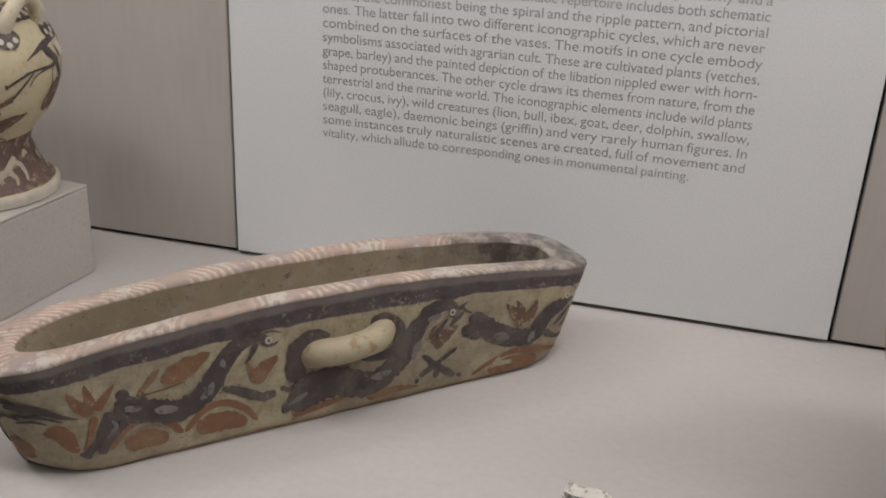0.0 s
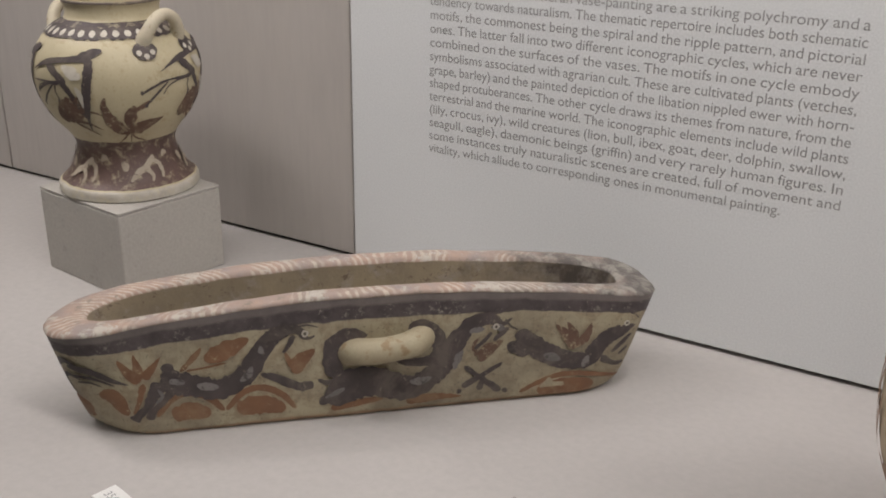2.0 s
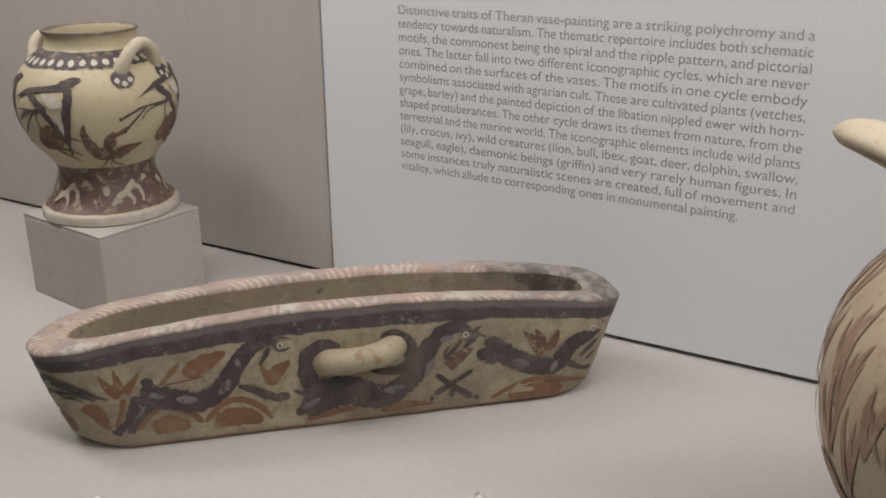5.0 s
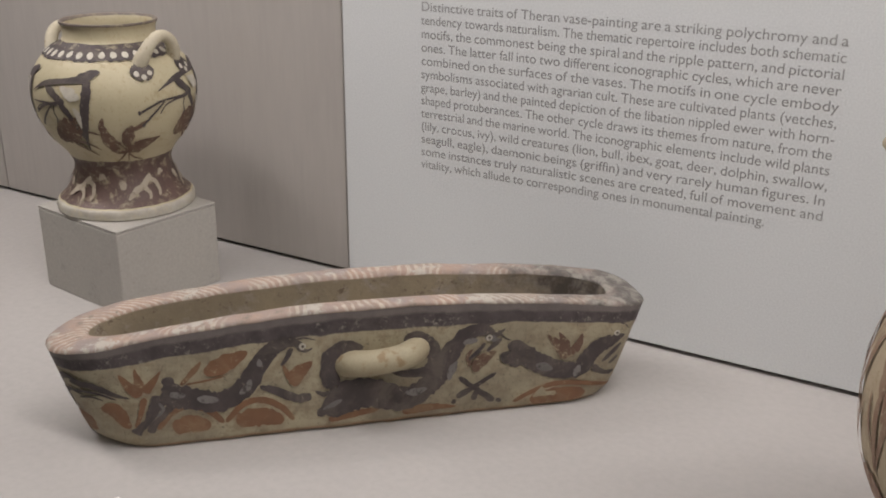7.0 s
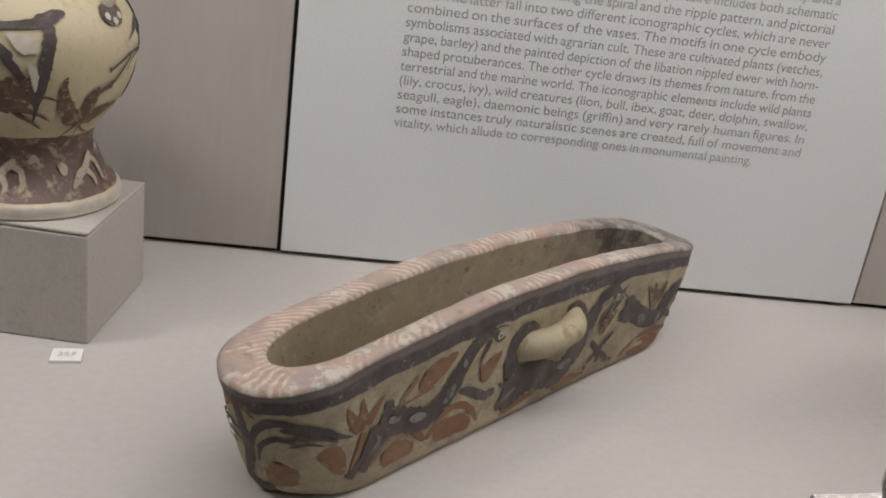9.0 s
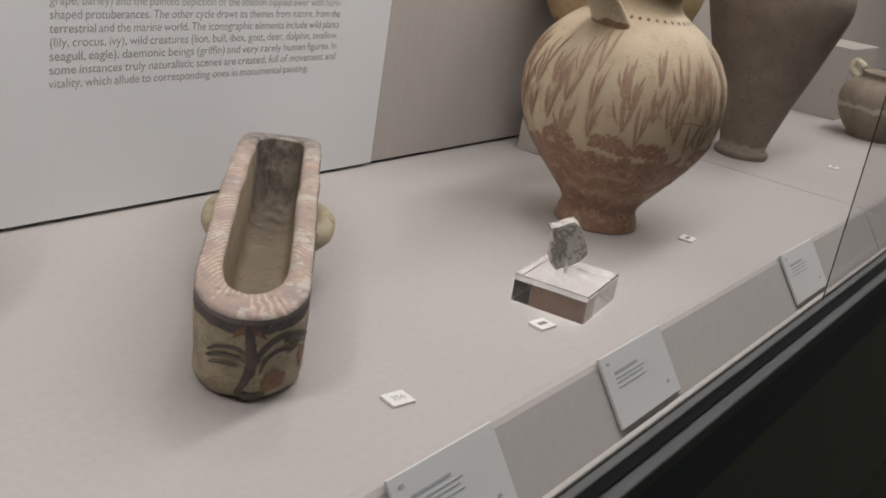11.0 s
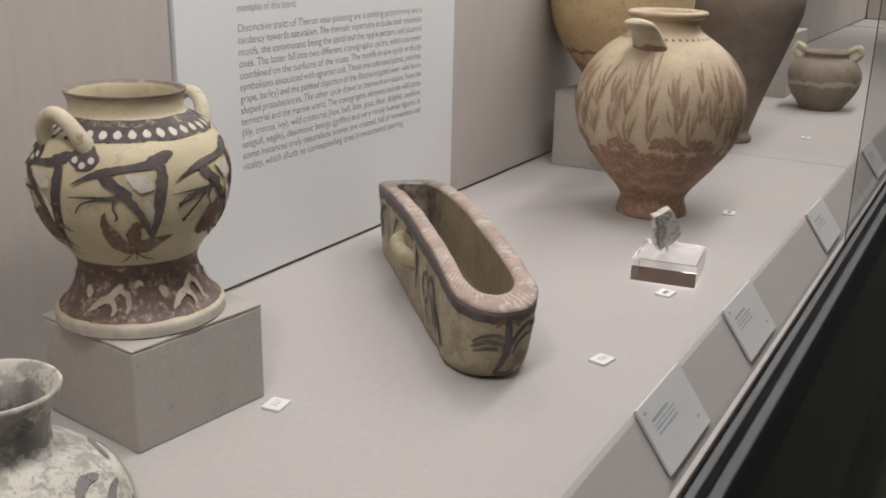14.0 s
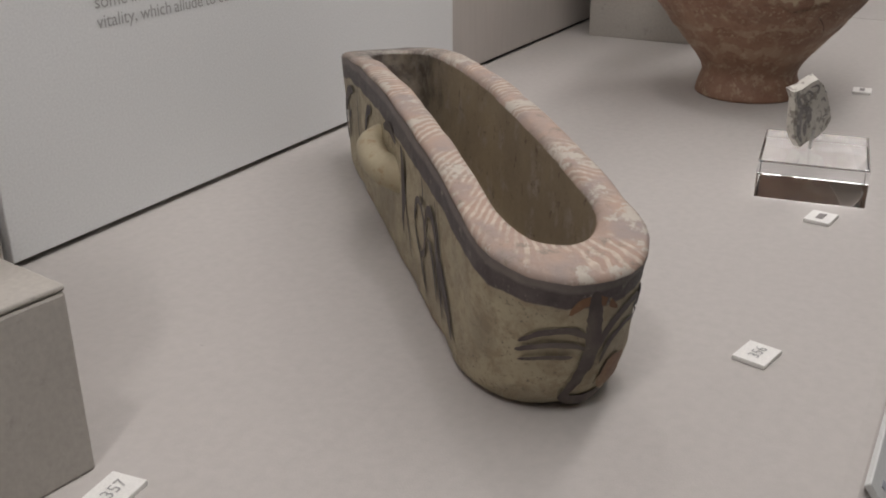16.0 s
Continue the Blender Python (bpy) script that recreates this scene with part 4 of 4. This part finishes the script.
# ---- the barley jar ----
JAR_AT = (0.1235, -0.364, 0.0)
JAR = [(0.045, 0.0), (0.0620, 0.0), (0.0635, 0.006), (0.0605, 0.018), (0.0580, 0.030), (0.0660, 0.046), (0.0860, 0.070), (0.1080, 0.098), (0.1280, 0.126), (0.1435, 0.158),
       (0.1495, 0.190), (0.1490, 0.220), (0.1405, 0.250), (0.1220, 0.280), (0.0980, 0.303), (0.0760, 0.318), (0.0620, 0.328), (0.0555, 0.338), (0.0560, 0.348), (0.0670, 0.3545),
       (0.0690, 0.359), (0.0660, 0.3625), (0.0560, 0.362), (0.0480, 0.352), (0.0490, 0.338), (0.0640, 0.315), (0.1000, 0.285), (0.120, 0.22), (0.08, 0.10), (0.0, 0.06)]
M_EAR = paint("faded_red_slip", (0.28, 0.168, 0.118), (0.36, 0.245, 0.172), (0.48, 0.38, 0.26), 0.63)
M_WASH = paint("brown_red_wash", (0.24, 0.128, 0.088), (0.31, 0.18, 0.12), (0.46, 0.36, 0.24), 0.60)
M_SPOUT = vessel_mat("spout_clay", (0.56, 0.49, 0.36), (0.47, 0.40, 0.28), [(-1.0, 0.312, (0.20, 0.12, 0.08), (0.32, 0.21, 0.14))], (0.33, 0.24, 0.15), 0.6, 0.006)
jar = thing("barley_jar", "large cream spouted jar with red barley ears and a red-brown base", "jar", JAR_AT)
part("body", turned(JAR, 80, 0.014, 5, 8), M_JAR, jar, "cream body washed red-brown below", True)
bm = tube([(-0.080, -0.002, 0.296), (-0.096, 0.000, 0.319), (-0.116, 0.002, 0.338), (-0.137, 0.004, 0.347), (-0.154, 0.006, 0.350), (-0.162, 0.007, 0.350)],
          (0.034, 0.029, 0.026, 0.024, 0.018, 0.006), 18, flat=0.42)
part("spout", bm, M_SPOUT, jar, "cream horn-shaped spout, brown below", True)
for s in (-1, 1):
    bm = tube([(0.052, s * 0.034, 0.318), (0.060, s * 0.044, 0.338), (0.052, s * 0.052, 0.352), (0.048, s * 0.044, 0.356)], (0.010, 0.008, 0.0075, 0.006), 12)
    if s == 1:
        part("handle", bm, M_LUG, jar, "small cream strap handle", True)
    else:
        bm.free()
random.seed(4)
for k in range(78):
    onto = on_turned(JAR, 16, k * 360 / 26 + random.uniform(-4, 4), 0.145)
    z0 = (160, 196, 232)[k // 26] + random.uniform(-14, 14)
    tall, lean, w = random.uniform(40, 62), random.uniform(3, 8), random.uniform(4.2, 6.2)
    runs = [[(0, z0, 2.0), (-lean * 0.4, z0 + tall * 0.35, w), (-lean * 0.7, z0 + tall * 0.7, w * 0.9), (-lean * 0.5, min(z0 + tall, 309), 1.0)],
            [(0.5, z0 + 1, 1.8), (lean * 0.8, z0 + tall * 0.4, w * 0.9), (lean * 1.6, min(z0 + tall * 0.8, 306), w * 0.9), (lean * 2.6, min(z0 + tall * 1.15, 310), 0.8)]]
    if k % 3:
        runs.append([(lean * 0.4, z0 + tall * 0.3, 1.2), (lean * 0.5, min(z0 + tall * 0.6, 305), w * 0.7), (lean * 0.9, min(z0 + tall * 0.95, 309), 0.8)])
    if k % 2:
        runs.append([(-lean, z0 + tall * 0.2, 1.2), (-lean * 2.2, z0 + tall * 0.45, w * 0.7), (-lean * 2.8, min(z0 + tall * 0.75, 308), 0.8)])
    stroke_parts("painted_barley", onto, runs, M_EAR, jar, "red-brown barley leaf", across=3)
JOINS = [(-78, [(-34, 196, 0.9), (-22, 199, 1.2), (-6, 203, 1.5), (8, 202, 1.2), (20, 206, 0.8)]), (-78, [(-6, 166, 1.0), (8, 168, 1.8), (20, 174, 1.6), (30, 178, 0.8)]),
         (-112, [(-40, 180, 0.8), (-24, 192, 1.0), (-4, 197, 1.2), (22, 193, 1.2), (40, 200, 0.8)]), (-130, [(-50, 120, 0.8), (-26, 122, 1.2), (0, 108, 1.2), (24, 92, 1.0), (38, 74, 0.8)])]
for angle, run in JOINS:
    part("mended_join", strokes(on_turned(JAR, 16, angle, 0.145), [run], across=3, rough=0.6), M_LUG if run[1][1] == 168 else M_BROWN, jar, "mended break across the body")
part("painted_band", strokes(on_turned(JAR, 17, 0, 0.07), [spot_runs(k * 11, 319, 2.2, 2.0) for k in range(-20, 20)]), M_BROWN, jar, "ring of brown dots round the neck")
for k in range(11):
    onto = on_turned(JAR, 13, k * 33 + random.uniform(-8, 8), 0.12)
    up = random.uniform(-10, 16)
    runs = [[(-26, 130 + up, 6), (-12, 140 + up, 20), (6, 136 + up, 24), (26, 126 + up, 8)], [(-34, 112, 5), (-10, 116 + up * 0.4, 13), (18, 110, 10), (36, 104, 4)], [(-20, 84, 4), (0, 92, 12), (24, 86, 4)]]
    part("painted_ripple", strokes(onto, runs, rough=0.75, lift=0.0002), M_WASH, jar, "brown-red rippling wash")

# ---- the small sherd on its clear block ----
acrylic = thing("acrylic_stand", "clear acrylic block carrying a small painted sherd", "stand", (-0.2045, -0.503, 0.0005), 8.5)
part("block", block((-0.053, -0.047, 0.0), (0.053, 0.047, 0.035), 0.0012), M_ACRYLIC, acrylic, "polished clear block").visible_shadow = False
part("pin", tube([(0.0, 0.005, 0.0335), (0.0, 0.005, 0.040), (-0.002, 0.004, 0.052)], (0.0016, 0.0016, 0.0014), 8), M_STEEL, acrylic, "thin steel pin")
sherd = thing("painted_sherd", "small pale sherd with grey curls, held above a clear block", "sherd", (-0.211, -0.487, 0.0372), -31.0)
bm = bmesh.new()
rim_pts = [(0.000, 0.000), (0.008, 0.004), (0.019, 0.006), (0.031, 0.012), (0.038, 0.021), (0.034, 0.033), (0.027, 0.047), (0.019, 0.059), (0.011, 0.066), (0.003, 0.064), (-0.007, 0.059), (-0.017, 0.057), (-0.0125, 0.047), (-0.0115, 0.034), (-0.012, 0.022), (-0.007, 0.009)]
face = []
for y in (-0.0040, 0.0040):
    grow = 0.94 if y < 0 else 1.0
    face.append([bm.verts.new((1.15 * x * grow + 0.001 * noise.noise((x * 300, z * 300, y * 90)), y + 2.2 * x * x, z * grow)) for x, z in rim_pts])
n = len(rim_pts)
for k in range(n):
    bm.faces.new((face[0][k], face[0][(k + 1) % n], face[1][(k + 1) % n], face[1][k]))
for rows in face:
    mid = bm.verts.new(sum((v.co for v in rows), Vector()) / n + Vector((0, -0.0012 if rows is face[0] else 0.0012, 0)))
    for k in range(n):
        bm.faces.new((rows[k], rows[(k + 1) % n], mid))
M_CURL = paint("grey_curl_paint", (0.27, 0.25, 0.24), (0.20, 0.185, 0.18), (0.48, 0.45, 0.40), 0.60)
M_SHERD = surface("sherd_clay", (0.68, 0.65, 0.59), (0.58, 0.55, 0.49), 0.7, 60, 500, 0.4, 0.0008, ((0.30, 0.27, 0.24), 120, 0.62), 0.3)
part("piece", bm, M_SHERD, sherd, "broken pale clay piece")


def on_sherd(x, z, lift):
    return (x * 1.15 * 0.94, -0.0060 - lift + 2.2 * x * x, z * 0.94)


part("painted_curl", strokes(on_sherd, [[(-15, 55, 2), (-11, 47, 6), (-8, 39, 9), (0, 39, 8), (6, 36, 3)], [(-10, 42, 6), (-8, 30, 7), (-7, 17, 6), (-2, 6, 3)], [(-2, 40, 6), (3, 30, 8), (-1, 21, 6), (1, 12, 3)],
                                       [(-6, 53, 2.4), (-2, 57, 2.6), (3, 53, 2.6), (1, 47, 2.6), (-5, 48, 2.4), (-6, 53, 2.0)], [(0, 60, 2), (8, 61, 3), (11, 57, 2.6), (7, 53, 1.6)],
                                       [(16, 45, 1.4), (19, 47, 2.6), (22, 43, 1.6)], [(20, 24, 1.4), (23, 29, 1.8), (29, 29, 1.4)], [(19, 54, 1.4), (22, 52, 2)]], across=7, grow=0.78), M_CURL, sherd, "grey painted curls")


# ---- numbered cards ----
def number_card(at, turn, text=""):
    ob = thing("number_card", "small white number card lying on the deck" + (", printed " + text if text else ""), "card", at, turn, "number cards")
    part("card", block((-0.013, -0.011, 0.0), (0.013, 0.011, 0.0032), 0.0004, segments=1), M_CARD, ob)
    if text:
        me, w = lettering(text, 0.0105)
        for v in me.vertices:
            v.co = (v.co.x - w / 2, v.co.y - 0.0036, 0.0036)
        bm = bmesh.new()
        bm.from_mesh(me)
        bpy.data.meshes.remove(me)
        part("number", bm, M_INK, ob, "dark printed number")
    else:
        part("number", block((-0.0065, -0.003, 0.0034), (0.0065, 0.003, 0.0037)), M_GREYPALE, ob, "faint grey print")


number_card((-0.859, -0.284, 0.0), 8, "357")
number_card((-0.559, -0.536, 0.0), -12, "356")
number_card((-0.293, -0.528, 0.0), -8)
number_card((0.187, -0.493, 0.0), 5)
number_card((1.02, -0.47, 0.0), 4)


# ---- label boards on the slope ----
def label_board(x):
    ob = thing("label_board", "pale label board with faint print on the sloping deck edge", "label", (x, -0.6185, 0.0055), 0, "label boards on the slope")
    a = math.atan2(0.069, 0.049)
    m = Matrix.Rotation(a, 4, "X")

    def on(bm):
        bm.transform(m)
        return bm
    wide, tall = 0.147, 0.079
    part("board", on(block((0, -tall, -0.004), (wide, 0, 0), 0.0006, segments=1)), M_BOARD, ob)
    bars = [(0.020, 0.020, 0.052, 0.0030), (0.020, 0.027, 0.066, 0.0014), (0.020, 0.0315, 0.060, 0.0014), (0.020, 0.037, 0.064, 0.0014), (0.010, 0.008, 0.006, 0.0032), (0.121, 0.060, 0.006, 0.0032)]
    for bx, by, w, h in bars:
        part("print_bar", on(block((bx, -by - h, 0.0002), (bx + w, -by, 0.0006))), M_BOARDINK, ob)
    return ob


for x in (-0.672, -0.324, 0.250, 0.93, 1.58, 2.3):
    label_board(x)


# ---- other pots ----
def pot(name, label, category, at, profile, material, seed=0, turn=0.0):
    ob = thing(name, label, category, at, turn)
    part("body", turned(profile, 48, 0.015, 4, seed), material, ob, "", True)
    return ob


GREY = [(0.030, 0.0), (0.046, 0.0), (0.050, 0.004), (0.066, 0.025), (0.083, 0.055), (0.088, 0.080), (0.078, 0.108), (0.055, 0.130), (0.038, 0.140), (0.0345, 0.150), (0.036, 0.165),
        (0.0440, 0.182), (0.0450, 0.186), (0.0420, 0.1865), (0.0330, 0.168), (0.0300, 0.150), (0.045, 0.125), (0.070, 0.08), (0.03, 0.02), (0.0, 0.018)]
grey_vase = pot("grey_white_jug", "pale jug mottled with dark grey paint, its rim chipped", "jug", (-1.222, -0.343, 0.0), GREY, M_GREYVASE, 21)
for turn in (-170, -120, -70, -20):
    stroke_parts("painted_stroke", on_turned(GREY, 10, turn, 0.08), [[(-30, 74, 5), (-12, 98, 9), (8, 110, 6), (26, 112, 2)], [(-10, 62, 4), (6, 84, 7), (30, 96, 3)], [(-24, 118, 4), (-6, 124, 6), (14, 122, 3)]],
                 M_GREYPALE, grey_vase, "dark grey stroke", across=7)

plinth("pale plinth under a large painted vase beside the barley jar", (0.475, -0.150, 0.0), (0.20, 0.20, 0.162), 0)
M_BIG = vessel_mat("big_vase_clay", (0.56, 0.44, 0.25), (0.46, 0.33, 0.18), [(0.082, 0.092, (0.25, 0.11, 0.07), (0.3, 0.15, 0.08)), (-0.1, 0.06, (0.30, 0.24, 0.18), (0.24, 0.19, 0.14))], (0.32, 0.15, 0.08), 0.6, 0.01)
pot("large_painted_vase", "large cream vase with rust bands on a plinth", "vase", (0.475, -0.150, 0.1625),
    [(0.05, 0.0), (0.062, 0.0), (0.066, 0.02), (0.095, 0.06), (0.130, 0.11), (0.150, 0.17), (0.150, 0.23), (0.125, 0.30), (0.08, 0.34), (0.065, 0.36), (0.075, 0.38), (0.066, 0.382), (0.05, 0.35), (0.0, 0.3)], M_BIG, 31)
M_DUSK = vessel_mat("dusky_clay", (0.25, 0.20, 0.16), (0.19, 0.15, 0.12), [(0.02, 0.03, (0.34, 0.28, 0.22), (0.3, 0.25, 0.2))], (0.12, 0.09, 0.07), 0.7, 0.01)
pot("tall_tapering_vase", "tall dusky vase narrowing to a small foot", "vase", (0.885, -0.305, 0.0),
    [(0.04, 0.0), (0.055, 0.0), (0.058, 0.012), (0.050, 0.022), (0.056, 0.05), (0.085, 0.14), (0.120, 0.24), (0.145, 0.32), (0.140, 0.37), (0.10, 0.41), (0.07, 0.43), (0.08, 0.45), (0.07, 0.452), (0.05, 0.42), (0.0, 0.35)], M_DUSK, 41)
plinth("pale plinth farther along the case", (1.80, -0.15, 0.0), (0.26, 0.26, 0.20), 0)
M_BELLY = vessel_mat("bellied_pot_clay", (0.30, 0.25, 0.19), (0.22, 0.18, 0.14), [(0.075, 0.088, (0.45, 0.40, 0.32), (0.40, 0.35, 0.28))], (0.14, 0.11, 0.09), 0.7, 0.012)
belly = pot("bellied_pot", "round dusky pot with two small lugs", "pot", (1.54, -0.412, 0.0),
            [(0.04, 0.0), (0.058, 0.0), (0.066, 0.012), (0.090, 0.045), (0.104, 0.085), (0.100, 0.120), (0.080, 0.145), (0.062, 0.155), (0.066, 0.168), (0.060, 0.169), (0.05, 0.15), (0.08, 0.1), (0.0, 0.03)], M_BELLY, 51)
for s in (-1, 1):
    part("lug", tube([(0.0, s * 0.070, 0.145), (0.0, s * 0.092, 0.165), (0.0, s * 0.086, 0.185), (0.0, s * 0.062, 0.172)], (0.012, 0.010, 0.009, 0.010), 10), M_LUG, belly, "pale lug", True)

M_FARPOT = vessel_mat("far_pot_clay", (0.42, 0.37, 0.30), (0.32, 0.27, 0.21), [(-0.1, 0.10, (0.10, 0.07, 0.055), (0.15, 0.11, 0.085)), (0.15, 0.165, (0.6, 0.57, 0.5), (0.55, 0.5, 0.45))], (0.12, 0.09, 0.07), 0.6, 0.014)
ROUND = [(0.06, 0.0), (0.075, 0.0), (0.09, 0.02), (0.130, 0.07), (0.142, 0.12), (0.130, 0.165), (0.095, 0.195), (0.075, 0.200), (0.080, 0.212), (0.070, 0.213), (0.06, 0.19), (0.11, 0.12), (0.0, 0.03)]


def spouted_pot(label, at, turn, both):
    ob = pot("spouted_pot", label, "pot", at, ROUND, M_FARPOT, at[1], turn)
    for s in ((-1, 1) if both else (1,)):
        part("spout", tube([(0.0, s * 0.100, 0.165), (0.0, s * 0.150, 0.190), (0.0, s * 0.195, 0.222)], (0.030, 0.018, 0.011), 10), M_FARPOT, ob, "short tapering spout", True)
    if not both:
        part("handle", tube([(0.0, -0.085, 0.185), (0.0, -0.130, 0.225), (0.0, -0.150, 0.180), (0.0, -0.125, 0.130)], (0.012, 0.011, 0.011, 0.012), 10), M_FARPOT, ob, "loop handle", True)
    return ob


plinth("low pale stand under a spouted pot", (5.02, -0.64, 0.0), (0.16, 0.30, 0.135), 0)
spouted_pot("round pot with two spouts and white dots on a low stand", (5.02, -0.64, 0.1355), 0, True)
plinth("tall pale plinth under a dark spouted pot", (5.05, -1.10, 0.0), (0.22, 0.26, 0.275), 0)
spouted_pot("dark round pot with a spout and loop handle on a plinth", (5.05, -1.10, 0.2755), 180, False)
CUP = [(0.02, 0.0), (0.035, 0.0), (0.03, 0.02), (0.05, 0.05), (0.065, 0.08), (0.060, 0.081), (0.03, 0.03), (0.0, 0.025)]
for y, label in ((-0.86, "small dark cup on the deck"), (-1.36, "small dark cup with a pale band"), (-1.78, "small dark cup beside a tall vase")):
    pot("small_cup", label, "cup", (4.95, y, 0.0), CUP, M_DUSK, y)
twig = thing("branched_stand", "small dark branching clay stand behind the cups", "stand", (5.1, -1.36, 0.0))
part("stem", tube([(0, 0, 0.0), (0, 0, 0.10), (0, 0, 0.16)], (0.05, 0.022, 0.03), 12), M_DUSK, twig, "", True)
for s in (-1, 0, 1):
    part("branch", tube([(0, 0.01 * s, 0.155), (0, 0.045 * s, 0.20), (0, 0.06 * s, 0.25)], (0.014, 0.011, 0.008), 8), M_DUSK, twig, "", True)
TALL = [(0.05, 0.0), (0.07, 0.0), (0.075, 0.02), (0.12, 0.12), (0.150, 0.24), (0.140, 0.34), (0.095, 0.42), (0.06, 0.45), (0.07, 0.48), (0.06, 0.482), (0.04, 0.44), (0.0, 0.4)]
pot("tall_cream_jar", "tall pale ovoid jar in the crossing case", "jar", (5.08, -1.66, 0.0), TALL, M_LUG, 61)
plinth("grey plinth in the crossing case", (5.08, -2.15, 0.0), (0.28, 0.30, 0.24), 0)
spouted_pot("dark round pot on a grey plinth", (5.08, -2.15, 0.2405), 0, True)
pot("tall_cream_jar", "tall pale ovoid jar beside a plinth", "jar", (5.08, -2.65, 0.0), TALL, M_FARPOT, 71)
for y in (-1.02, -1.62, -2.3, -2.95):
    ob = thing("label_board", "white label board on the crossing case's sloping edge", "label", (4.742, y, -0.045), 0, "label boards of the crossing case")
    bm = block((-0.004, -0.07, 0.0), (0.004, 0.07, 0.06), 0.001)
    bm.transform(Matrix.Rotation(radians(35), 4, "Y"))
    part("board", bm, M_CARD, ob)
